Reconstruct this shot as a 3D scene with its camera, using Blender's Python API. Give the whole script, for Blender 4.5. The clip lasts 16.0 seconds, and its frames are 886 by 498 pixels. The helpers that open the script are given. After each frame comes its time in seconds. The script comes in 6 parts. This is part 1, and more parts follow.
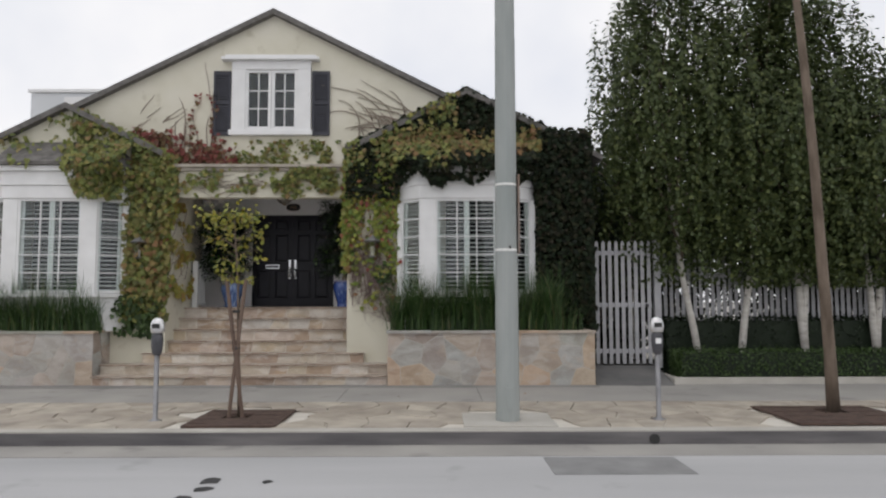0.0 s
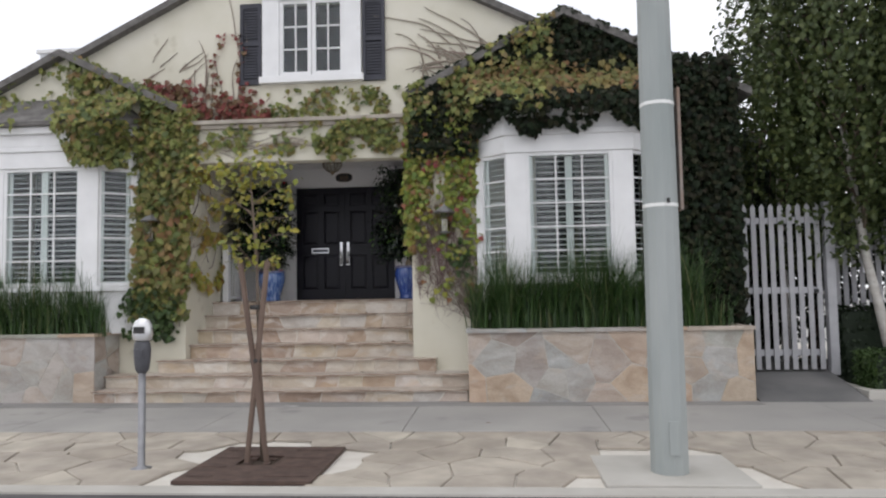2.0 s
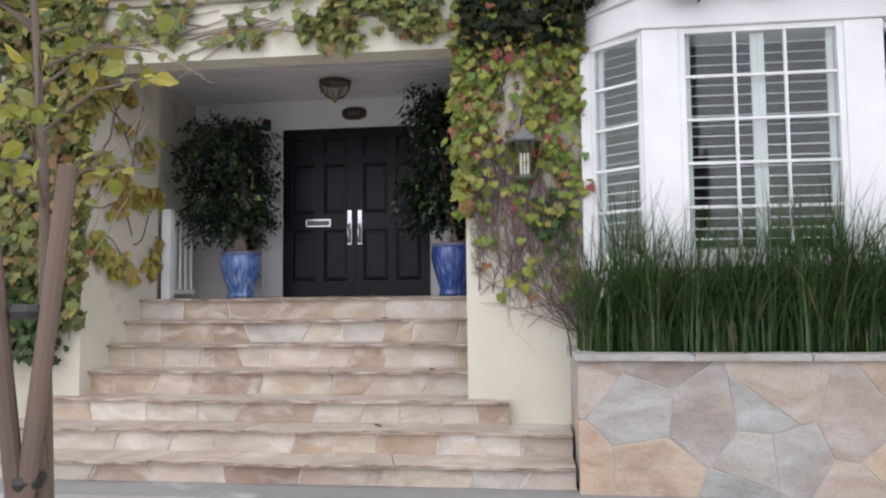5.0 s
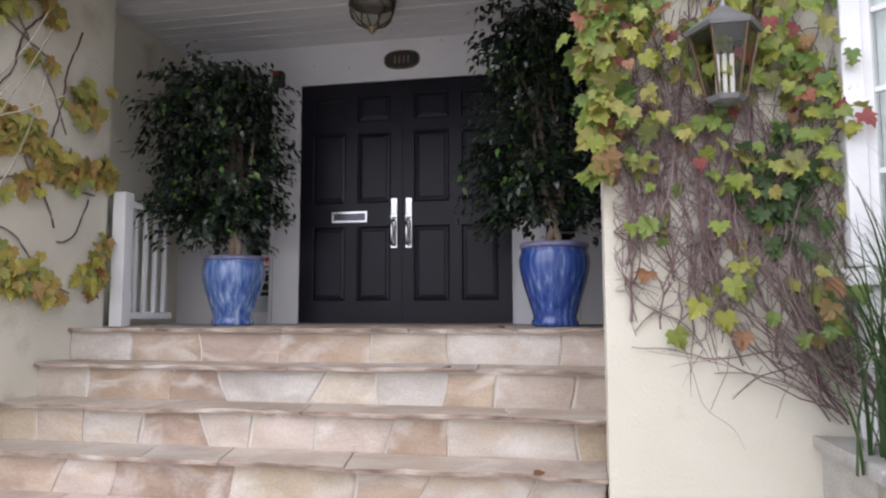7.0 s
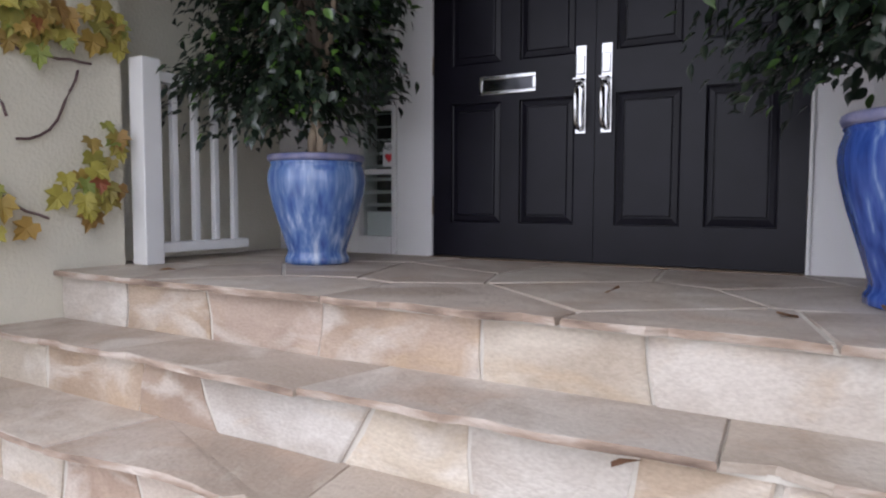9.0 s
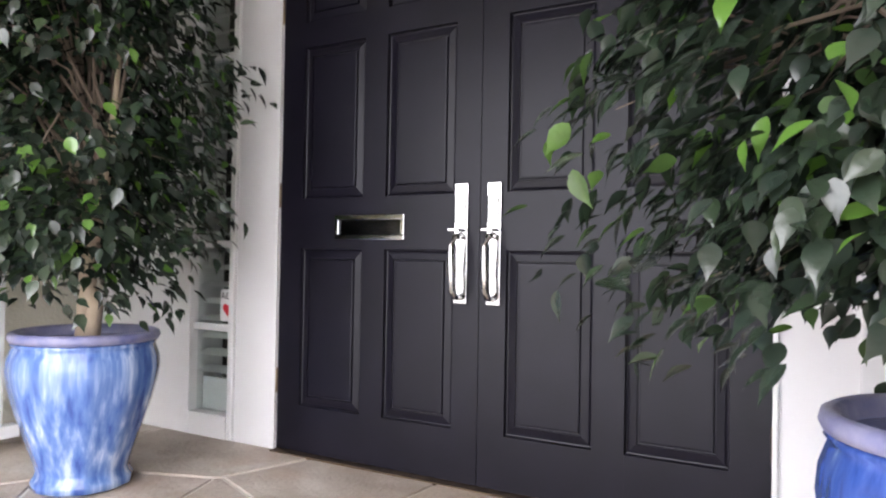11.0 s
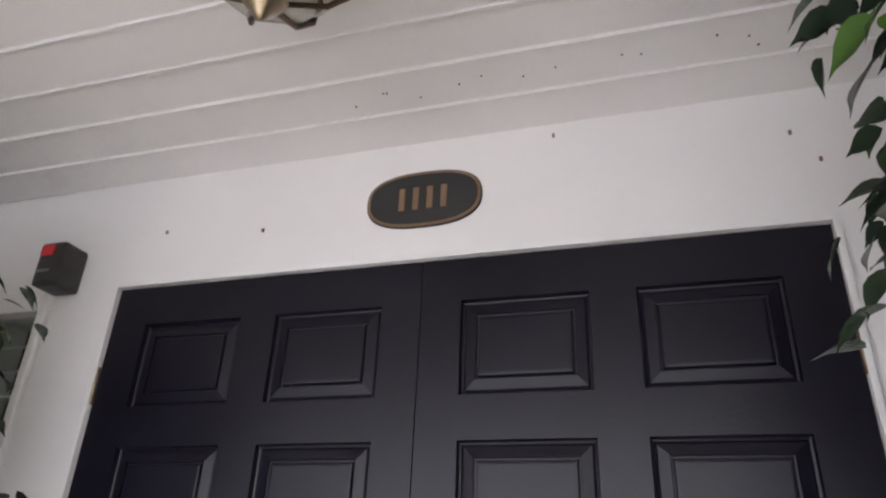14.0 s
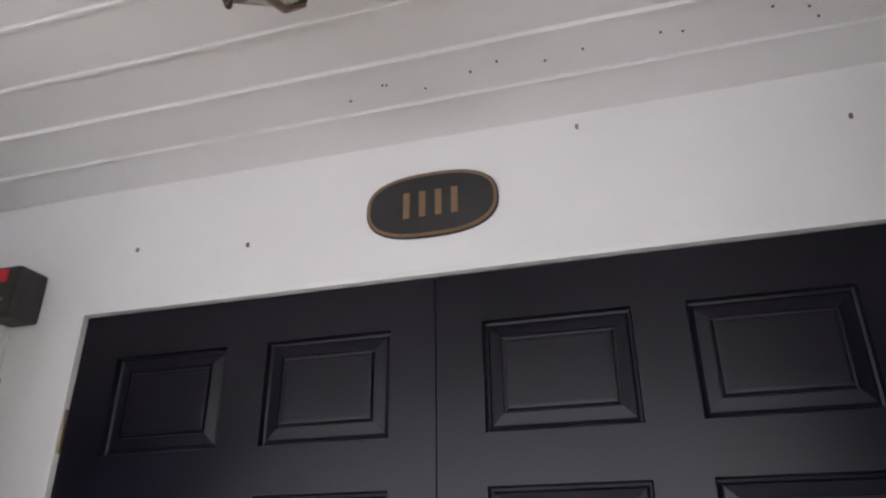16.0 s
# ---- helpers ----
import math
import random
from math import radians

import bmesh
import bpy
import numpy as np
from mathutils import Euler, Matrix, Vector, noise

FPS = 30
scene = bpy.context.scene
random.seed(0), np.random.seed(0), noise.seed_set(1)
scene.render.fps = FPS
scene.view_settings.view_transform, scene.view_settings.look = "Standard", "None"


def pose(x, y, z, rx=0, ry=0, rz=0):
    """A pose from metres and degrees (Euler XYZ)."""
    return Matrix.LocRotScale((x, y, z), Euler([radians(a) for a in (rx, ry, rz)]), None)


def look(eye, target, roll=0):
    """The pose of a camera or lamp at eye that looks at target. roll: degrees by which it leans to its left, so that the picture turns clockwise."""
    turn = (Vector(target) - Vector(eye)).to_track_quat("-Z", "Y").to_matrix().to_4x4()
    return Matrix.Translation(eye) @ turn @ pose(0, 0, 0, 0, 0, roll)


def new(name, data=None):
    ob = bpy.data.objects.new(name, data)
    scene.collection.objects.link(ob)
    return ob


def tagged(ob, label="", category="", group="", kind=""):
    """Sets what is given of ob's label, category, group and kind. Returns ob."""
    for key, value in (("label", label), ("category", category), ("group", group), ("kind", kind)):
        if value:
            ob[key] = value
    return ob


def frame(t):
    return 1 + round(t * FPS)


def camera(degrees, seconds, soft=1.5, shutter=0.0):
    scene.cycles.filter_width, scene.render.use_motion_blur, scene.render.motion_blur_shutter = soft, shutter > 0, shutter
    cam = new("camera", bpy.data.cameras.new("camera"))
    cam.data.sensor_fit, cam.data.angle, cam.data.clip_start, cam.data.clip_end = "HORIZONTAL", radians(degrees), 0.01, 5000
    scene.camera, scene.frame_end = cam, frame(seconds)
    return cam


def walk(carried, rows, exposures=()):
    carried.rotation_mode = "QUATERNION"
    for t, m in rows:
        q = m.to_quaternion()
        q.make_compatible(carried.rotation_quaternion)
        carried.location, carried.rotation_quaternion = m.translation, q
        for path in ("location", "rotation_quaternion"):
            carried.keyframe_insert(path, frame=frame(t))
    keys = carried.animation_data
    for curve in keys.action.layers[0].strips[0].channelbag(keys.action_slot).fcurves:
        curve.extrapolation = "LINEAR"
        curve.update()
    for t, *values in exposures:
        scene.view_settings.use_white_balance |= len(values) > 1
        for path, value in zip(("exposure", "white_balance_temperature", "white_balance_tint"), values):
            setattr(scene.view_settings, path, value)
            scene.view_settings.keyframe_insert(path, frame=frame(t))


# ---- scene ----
cam = camera(65.0, 16.0, soft=2.2)
PATH = [
    (0, (-1.574, 1.950, 1.654), (-1.558, 3.945, 1.799), -0.1),
    (0.5, (-1.652, 2.685, 1.721), (-1.661, 4.680, 1.860), 1.3),
    (1, (-1.771, 3.583, 1.648), (-1.748, 5.580, 1.765), -2.4),
    (1.5, (-1.934, 4.327, 1.602), (-2.034, 6.314, 1.806), 0.3),
    (2, (-2.036, 5.058, 1.613), (-2.193, 7.048, 1.735), -1.0),
    (2.5, (-2.133, 5.863, 1.578), (-2.296, 7.849, 1.747), 0.5),
    (3, (-2.305, 6.495, 1.591), (-2.421, 8.488, 1.714), 0.6),
    (3.5, (-2.356, 7.346, 1.509), (-2.631, 9.319, 1.681), -1.5),
    (4, (-2.476, 8.049, 1.507), (-2.644, 10.037, 1.655), -2.1),
    (6.5, (-3.298, 11.360, 1.607), (-3.642, 13.327, 1.718), 1.7),
    (7, (-3.396, 12.013, 1.604), (-3.775, 13.968, 1.782), -0.1),
    (7.5, (-3.513, 12.704, 1.615), (-3.908, 14.659, 1.760), -0.5),
    (8, (-3.624, 13.345, 1.623), (-4.078, 15.293, 1.636), -0.4),
    (8.5, (-3.620, 13.940, 1.651), (-4.217, 15.849, 1.602), -0.6),
    (9, (-3.718, 14.351, 1.800), (-4.745, 16.062, 1.664), 0.2),
    (11.5, (-3.790, 15.545, 2.350), (-4.735, 17.298, 2.538), 1.2),
    (12, (-3.943, 15.586, 2.454), (-4.829, 17.322, 2.903), -0.8),
    (12.5, (-4.055, 15.757, 2.671), (-4.998, 17.445, 3.181), 4.5),
    (13, (-4.117, 15.889, 2.712), (-4.888, 17.567, 3.481), 2.6),
    (13.5, (-4.208, 16.008, 2.756), (-4.816, 17.710, 3.614), 2.4),
    (14, (-4.298, 16.119, 2.822), (-4.848, 17.826, 3.707), 2.5),
    (14.5, (-4.327, 16.273, 2.926), (-4.950, 18.007, 3.703), 5.5),
    (15, (-4.372, 16.297, 2.946), (-4.952, 18.017, 3.786), 2.5),
    (15.5, (-4.399, 16.301, 2.952), (-4.947, 18.017, 3.820), 0.5),
    (16, (-4.428, 16.254, 2.975), (-4.920, 18.000, 3.817), -0.6),
]
EXPOSURES = [(0.0, -0.68, 6600, 11), (1.5, -0.46, 6500, 12), (3.0, -0.14, 6300, 12), (4.0, 0.04, 6300, 13), (6.5, 0.42, 6250, 17), (8.0, 0.56, 6150, 17), (9.0, 0.6, 6100, 16), (11.5, 2.64, 6550, 15), (12.5, 2.77, 6500, 16), (14.0, 2.18, 6400, 15), (16.0, 2.05, 6300, 14)]
walk(cam, [(t, look(eye, target, roll)) for t, eye, target, roll in PATH], EXPOSURES)

# ---- world and light: bright overcast sky ----
world = bpy.data.worlds.new("world")
scene.world = world
world.use_nodes = True
wn, wl = world.node_tree.nodes, world.node_tree.links
sky = wn.new("ShaderNodeTexSky")
sky.sky_type = "NISHITA"
sky.sun_disc = False
sky.sun_elevation, sky.sun_rotation = radians(50), radians(200)
sky.air_density, sky.dust_density = 1.0, 4.0
pale = wn.new("ShaderNodeHueSaturation")
pale.inputs["Saturation"].default_value = 0.22
wl.new(sky.outputs[0], pale.inputs["Color"])
cloud = wn.new("ShaderNodeMixRGB")
cloud.inputs["Fac"].default_value = 0.88
cloud.inputs[2].default_value = (9.5, 9.6, 9.9, 1)
wl.new(pale.outputs[0], cloud.inputs[1])
veil, vramp = wn.new("ShaderNodeTexNoise"), wn.new("ShaderNodeValToRGB")
veil.inputs["Scale"].default_value, veil.inputs["Detail"].default_value = 2.6, 5.0
vramp.color_ramp.elements[0].position, vramp.color_ramp.elements[1].position = 0.38, 0.62
vramp.color_ramp.elements[0].color, vramp.color_ramp.elements[1].color = (0.96, 0.99, 1.04, 1), (1.2, 1.19, 1.17, 1)
wl.new(wn.new("ShaderNodeTexCoord").outputs["Generated"], veil.inputs["Vector"])
wl.new(veil.outputs["Fac"], vramp.inputs["Fac"])
layer = wn.new("ShaderNodeMixRGB")
layer.blend_type, layer.inputs["Fac"].default_value = "MULTIPLY", 1.0
wl.new(cloud.outputs[0], layer.inputs[1])
wl.new(vramp.outputs[0], layer.inputs[2])
wl.new(layer.outputs[0], wn["Background"].inputs["Color"])
wn["Background"].inputs["Strength"].default_value = 0.15
sun = new("sun", bpy.data.lights.new("sun", "SUN"))
sun.data.energy, sun.data.angle, sun.data.color = 0.5, radians(60), (1.0, 0.97, 0.92)
sun.matrix_world = look((-7, 6, 16), (-4.5, 9, 0))


# ---- materials ----
def mat(name, colors, rough=0.7, scale=6.0, detail=4.0, bump=0.0, bump_scale=40.0, metallic=0.0, source="noise", stretch=(1, 1, 1), spread=0.0, coat=0.0, fleck=None, sheen_spec=0.5):
    """Procedural surface: colours over noise, each object or each island; a second, finer noise for grain and relief."""
    m = bpy.data.materials.new(name)
    m.use_nodes = True
    n, l = m.node_tree.nodes, m.node_tree.links
    b = n["Principled BSDF"]
    co = n.new("ShaderNodeTexCoord")
    mp = n.new("ShaderNodeMapping")
    mp.inputs["Scale"].default_value = stretch
    l.new(co.outputs["Object"], mp.inputs["Vector"])
    nz = n.new("ShaderNodeTexNoise")
    nz.inputs["Scale"].default_value, nz.inputs["Detail"].default_value = scale, detail
    l.new(mp.outputs[0], nz.inputs["Vector"])
    rmp = n.new("ShaderNodeValToRGB")
    els = rmp.color_ramp.elements
    pos = np.linspace(0.0, 1.0, len(colors)) if source != "noise" else np.linspace(0.3, 0.7, len(colors))
    while len(els) < len(colors):
        els.new(0.5)
    for e, p, c in zip(els, pos, colors):
        e.position, e.color = float(p), (*c, 1)
    if source == "noise":
        l.new(nz.outputs["Fac"], rmp.inputs["Fac"])
        base = rmp.outputs["Color"]
    else:
        rnd = n.new("ShaderNodeObjectInfo").outputs["Random"] if source == "object" else n.new("ShaderNodeNewGeometry").outputs["Random Per Island"]
        l.new(rnd, rmp.inputs["Fac"])
        base = rmp.outputs["Color"]
        if spread:
            mix = n.new("ShaderNodeMixRGB")
            mix.blend_type = "MULTIPLY"
            mix.inputs["Fac"].default_value = spread
            two = n.new("ShaderNodeValToRGB")
            two.color_ramp.elements[0].position, two.color_ramp.elements[1].position = 0.3, 0.7
            two.color_ramp.elements[0].color, two.color_ramp.elements[1].color = (0.45, 0.42, 0.4, 1), (1.15, 1.12, 1.08, 1)
            l.new(nz.outputs["Fac"], two.inputs["Fac"])
            l.new(base, mix.inputs[1])
            l.new(two.outputs[0], mix.inputs[2])
            base = mix.outputs[0]
    if fleck:
        fz = n.new("ShaderNodeTexNoise")
        fz.inputs["Scale"].default_value, fz.inputs["Detail"].default_value = fleck[1], 6.0
        fr = n.new("ShaderNodeValToRGB")
        fr.color_ramp.elements[0].position, fr.color_ramp.elements[1].position = fleck[2], fleck[2] + 0.12
        l.new(co.outputs["Object"], fz.inputs["Vector"])
        l.new(fz.outputs["Fac"], fr.inputs["Fac"])
        mix2 = n.new("ShaderNodeMixRGB")
        l.new(fr.outputs["Color"], mix2.inputs["Fac"])
        l.new(base, mix2.inputs[1])
        mix2.inputs[2].default_value = (*fleck[0], 1)
        base = mix2.outputs[0]
    l.new(base, b.inputs["Base Color"])
    b.inputs["Roughness"].default_value, b.inputs["Metallic"].default_value = rough, metallic
    b.inputs["Coat Weight"].default_value = coat
    b.inputs["Specular IOR Level"].default_value = sheen_spec
    if bump:
        bz = n.new("ShaderNodeTexNoise")
        bz.inputs["Scale"].default_value, bz.inputs["Detail"].default_value = bump_scale, 8.0
        l.new(mp.outputs[0], bz.inputs["Vector"])
        bp = n.new("ShaderNodeBump")
        bp.inputs["Strength"].default_value, bp.inputs["Distance"].default_value = bump, 0.01
        l.new(bz.outputs["Fac"], bp.inputs["Height"])
        l.new(bp.outputs[0], b.inputs["Normal"])
    return m


def flag_mat(name, colors, rough, rust, pale, grain=70.0, stain=1.0):
    """Split sandstone: a tone for each piece, cloudy staining, rusty and pale patches, fine grain and cleft relief."""
    m = bpy.data.materials.new(name)
    m.use_nodes = True
    n, l = m.node_tree.nodes, m.node_tree.links
    b = n["Principled BSDF"]
    co, info, add = n.new("ShaderNodeTexCoord"), n.new("ShaderNodeObjectInfo"), n.new("ShaderNodeVectorMath")
    off = n.new("ShaderNodeMath")
    off.operation, off.inputs[1].default_value = "MULTIPLY", 37.0
    l.new(info.outputs["Random"], off.inputs[0])
    l.new(co.outputs["Object"], add.inputs[0])
    l.new(off.outputs[0], add.inputs[1])
    rmp = n.new("ShaderNodeValToRGB")
    els = rmp.color_ramp.elements
    while len(els) < len(colors):
        els.new(0.5)
    for e, p, c in zip(els, np.linspace(0, 1, len(colors)), colors):
        e.position, e.color = float(p), (*c, 1)
    l.new(info.outputs["Random"], rmp.inputs["Fac"])
    base = rmp.outputs["Color"]

    def patches(sc, dist, lo, hi, seedv):
        mv = n.new("ShaderNodeMapping")
        mv.inputs["Location"].default_value = (seedv, -seedv, seedv * 0.5)
        mv.inputs["Scale"].default_value = (1, 1, 1.8)
        nz = n.new("ShaderNodeTexNoise")
        nz.inputs["Scale"].default_value, nz.inputs["Detail"].default_value, nz.inputs["Distortion"].default_value = sc, 9.0, dist
        l.new(add.outputs[0], mv.inputs["Vector"])
        l.new(mv.outputs[0], nz.inputs["Vector"])
        mr = n.new("ShaderNodeMapRange")
        mr.inputs["From Min"].default_value, mr.inputs["From Max"].default_value = lo, hi
        l.new(nz.outputs["Fac"], mr.inputs["Value"])
        return nz.outputs["Fac"], mr.outputs["Result"]

    def blend(col, fac, amount, mode="MIX"):
        nonlocal base
        k = n.new("ShaderNodeMath")
        k.operation, k.inputs[1].default_value = "MULTIPLY", amount
        l.new(fac, k.inputs[0])
        mx = n.new("ShaderNodeMixRGB")
        mx.blend_type = mode
        l.new(k.outputs[0], mx.inputs["Fac"])
        l.new(base, mx.inputs[1])
        mx.inputs[2].default_value = (*col, 1)
        base = mx.outputs[0]

    soft, f1 = patches(2.4, 0.9, 0.38, 0.66, 1.0)
    blend((0.66, 0.6, 0.55), f1, 0.75, "MULTIPLY")
    blend(rust, patches(3.6, 0.5, 0.54, 0.68, 5.0)[1], 0.38 * stain)
    blend(pale, patches(3.0, 0.7, 0.53, 0.67, 9.0)[1], 0.5 * stain)
    fine, f4 = patches(grain, 0.0, 0.35, 0.7, 2.0)
    blend((0.74, 0.72, 0.7), f4, 0.6, "MULTIPLY")
    l.new(base, b.inputs["Base Color"])
    b.inputs["Roughness"].default_value = rough
    cleft = patches(8.0, 0.2, 0.3, 0.7, 3.0)[1]
    b1, b2 = n.new("ShaderNodeBump"), n.new("ShaderNodeBump")
    b1.inputs["Strength"].default_value, b1.inputs["Distance"].default_value = 0.38, 0.012
    b2.inputs["Strength"].default_value, b2.inputs["Distance"].default_value = 0.35, 0.004
    l.new(cleft, b1.inputs["Height"])
    l.new(f4, b2.inputs["Height"])
    l.new(b1.outputs[0], b2.inputs["Normal"])
    l.new(b2.outputs[0], b.inputs["Normal"])
    return m


STUCCO = mat("stucco", [(0.61, 0.58, 0.475), (0.66, 0.63, 0.525), (0.7, 0.67, 0.575)], 0.9, 1.3, 6, 0.5, 60, fleck=((0.5, 0.46, 0.36), 2.2, 0.62))
WHITE = mat("white_paint", [(0.74, 0.74, 0.74), (0.82, 0.82, 0.82)], 0.5, 3, 5, 0.12, 30, fleck=((0.62, 0.61, 0.58), 5.0, 0.66))
WHITE_WARM = mat("porch_paint", [(0.74, 0.73, 0.735), (0.8, 0.79, 0.795)], 0.55, 2.2, 6, 0.15, 25, fleck=((0.66, 0.64, 0.62), 3.2, 0.66))
DOOR = mat("door_paint", [(0.0045, 0.004, 0.008), (0.008, 0.007, 0.0135)], 0.36, 5, 5, 0.05, 90, sheen_spec=0.26)
DARKBOX = mat("black_plastic", [(0.015, 0.014, 0.014), (0.03, 0.028, 0.026)], 0.45, 20)
SHUTTER = mat("shutter_paint", [(0.02, 0.021, 0.03), (0.035, 0.036, 0.05)], 0.5, 6, 4, 0.1)
CHROME = mat("chrome", [(0.6, 0.6, 0.6), (0.68, 0.68, 0.68)], 0.13, 5, metallic=1.0)
BRASS = mat("brass", [(0.34, 0.26, 0.17), (0.42, 0.34, 0.24)], 0.38, 20, metallic=1.0)
BRONZE = mat("bronze", [(0.10, 0.07, 0.045), (0.17, 0.12, 0.08)], 0.4, 20, metallic=0.8)
GOLD = mat("gold_paint", [(0.22, 0.14, 0.085), (0.28, 0.18, 0.11)], 0.4, 20, metallic=0.4)
RED = mat("red_plastic", [(0.55, 0.02, 0.03), (0.65, 0.03, 0.04)], 0.4)
PAPER = mat("sticker", [(0.8, 0.8, 0.8), (0.84, 0.84, 0.84)], 0.5)
INK = mat("ink", [(0.02, 0.02, 0.02), (0.03, 0.03, 0.03)], 0.6)
MORTAR = mat("mortar", [(0.58, 0.54, 0.48), (0.66, 0.63, 0.57)], 0.95, 5, 6, 0.6, 50)
GROUT = mat("planter_grout", [(0.42, 0.4, 0.36), (0.5, 0.48, 0.44)], 0.95, 5, 6, 0.5, 50)
STEPSTONE = flag_mat("step_stone", [(0.64, 0.57, 0.45), (0.68, 0.63, 0.55), (0.44, 0.33, 0.26), (0.6, 0.49, 0.37), (0.7, 0.66, 0.6), (0.63, 0.53, 0.38), (0.68, 0.64, 0.6), (0.5, 0.38, 0.3), (0.66, 0.58, 0.47), (0.62, 0.59, 0.55), (0.66, 0.56, 0.49), (0.7, 0.65, 0.57)], 0.75, (0.55, 0.4, 0.24), (0.78, 0.75, 0.7))
TREADSTONE = flag_mat("tread_stone", [(0.52, 0.45, 0.38), (0.58, 0.52, 0.45), (0.47, 0.4, 0.34), (0.56, 0.5, 0.44), (0.5, 0.46, 0.42)], 0.62, (0.46, 0.32, 0.23), (0.68, 0.64, 0.59))
# weathered brown nose edges, darkened also for the shade under the lips
NOSE = mat("weathered_shaded_edge", [(0.15, 0.105, 0.08), (0.36, 0.27, 0.21), (0.56, 0.49, 0.43)], 0.9, 4, 9, 0.9, 18, stretch=(1.4, 1.4, 5))
LEDGE = mat("weathered_ledge", [(0.3, 0.26, 0.22), (0.46, 0.42, 0.36)], 0.9, 4, 6, 0.4)
PLANTSTONE = flag_mat("planter_stone", [(0.48, 0.47, 0.44), (0.42, 0.44, 0.39), (0.56, 0.44, 0.33), (0.52, 0.5, 0.47), (0.4, 0.42, 0.42), (0.56, 0.49, 0.43), (0.38, 0.32, 0.28), (0.5, 0.49, 0.48), (0.57, 0.43, 0.32), (0.48, 0.46, 0.42), (0.44, 0.45, 0.44)], 0.75, (0.54, 0.42, 0.31), (0.58, 0.57, 0.55), 50.0, 0.7)
PAVE = mat("paving_stone", [(0.36, 0.32, 0.27), (0.45, 0.41, 0.35), (0.4, 0.36, 0.31), (0.5, 0.46, 0.39)], 0.9, 3, 8, 0.6, 25, source="object", spread=0.55)
CONCRETE = mat("concrete", [(0.29, 0.28, 0.265), (0.375, 0.36, 0.335)], 0.9, 0.8, 8, 0.4, 40, fleck=((0.24, 0.23, 0.22), 1.7, 0.6))
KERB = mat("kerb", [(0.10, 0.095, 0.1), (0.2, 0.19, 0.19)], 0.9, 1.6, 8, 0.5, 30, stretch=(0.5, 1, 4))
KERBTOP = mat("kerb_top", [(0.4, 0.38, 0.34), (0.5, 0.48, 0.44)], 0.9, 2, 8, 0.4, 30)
ROAD = mat("road_concrete", [(0.36, 0.36, 0.365), (0.46, 0.46, 0.465)], 0.9, 0.5, 8, 0.35, 50, stretch=(0.25, 1.6, 1), fleck=((0.3, 0.3, 0.3), 1.1, 0.63))
PATCH = mat("road_patch", [(0.2, 0.2, 0.2), (0.28, 0.28, 0.28)], 0.9, 3, 8, 0.5, 50)
ASPHALT = mat("tar", [(0.03, 0.03, 0.03), (0.06, 0.06, 0.06)], 0.8, 8)
PATH_DARK = mat("side_path", [(0.12, 0.12, 0.12), (0.19, 0.185, 0.18)], 0.9, 2, 8, 0.4, 30)
SOIL = mat("soil", [(0.03, 0.022, 0.015), (0.07, 0.05, 0.035)], 1.0, 20, 6, 0.9, 60)
IRON = mat("rusty_iron", [(0.055, 0.035, 0.028), (0.11, 0.07, 0.055)], 0.8, 10, 6, 0.5, 60)
POLE = mat("pole_paint", [(0.27, 0.3, 0.29), (0.36, 0.38, 0.37)], 0.7, 1.5, 7, 0.3, 30, stretch=(2, 2, 0.4), fleck=((0.2, 0.22, 0.21), 1.3, 0.66))
# white picket paint, greyed to carry the birches' shade in its colour
FENCE_SHADED = mat("shaded_white_paint", [(0.32, 0.32, 0.335), (0.43, 0.43, 0.445)], 0.7, 3, 6, 0.3, 30)
STEEL = mat("meter_steel", [(0.2, 0.2, 0.21), (0.3, 0.3, 0.31)], 0.45, 8, metallic=0.5)
METERBODY = mat("meter_body", [(0.05, 0.05, 0.058), (0.08, 0.08, 0.09)], 0.5, 10)
METERHEAD = mat("meter_head", [(0.6, 0.6, 0.6), (0.75, 0.75, 0.75)], 0.25, 10, metallic=0.7)
STRAP = mat("strap", [(0.75, 0.75, 0.72), (0.8, 0.8, 0.78)], 0.5)
RUST = mat("rusted_plate", [(0.18, 0.085, 0.035), (0.3, 0.29, 0.28)], 0.8, 3, 6, 0.3)
ROOF = mat("roof_shingle", [(0.10, 0.095, 0.09), (0.19, 0.18, 0.17)], 0.95, 9, 6, 0.6, 30)
PARAPET = mat("parapet", [(0.6, 0.62, 0.64), (0.68, 0.7, 0.72)], 0.7, 1, 4)
BARK = mat("bark", [(0.10, 0.075, 0.055), (0.2, 0.155, 0.12)], 0.95, 9, 6, 0.8, 40, stretch=(1, 1, 0.3))
STAKE = mat("stake_wood", [(0.1, 0.066, 0.052), (0.19, 0.135, 0.105)], 0.9, 7, 6, 0.5, 40, stretch=(1, 1, 0.15))
BIRCH = mat("birch_bark", [(0.45, 0.42, 0.38), (0.62, 0.6, 0.56)], 0.85, 5, 6, 0.4, 30, stretch=(1, 1, 3), fleck=((0.08, 0.07, 0.06), 9, 0.62))
FICUSBARK = mat("ficus_bark", [(0.3, 0.23, 0.16), (0.42, 0.33, 0.24)], 0.9, 12, 5, 0.4, 50)
STEM = mat("vine_stem", [(0.10, 0.06, 0.06), (0.18, 0.12, 0.115), (0.28, 0.21, 0.195), (0.14, 0.085, 0.085)], 0.9, 8, source="island")
STEM_GREY = mat("old_vine_stem", [(0.2, 0.16, 0.13), (0.3, 0.26, 0.21), (0.27, 0.2, 0.17)], 0.9, 8, source="island")


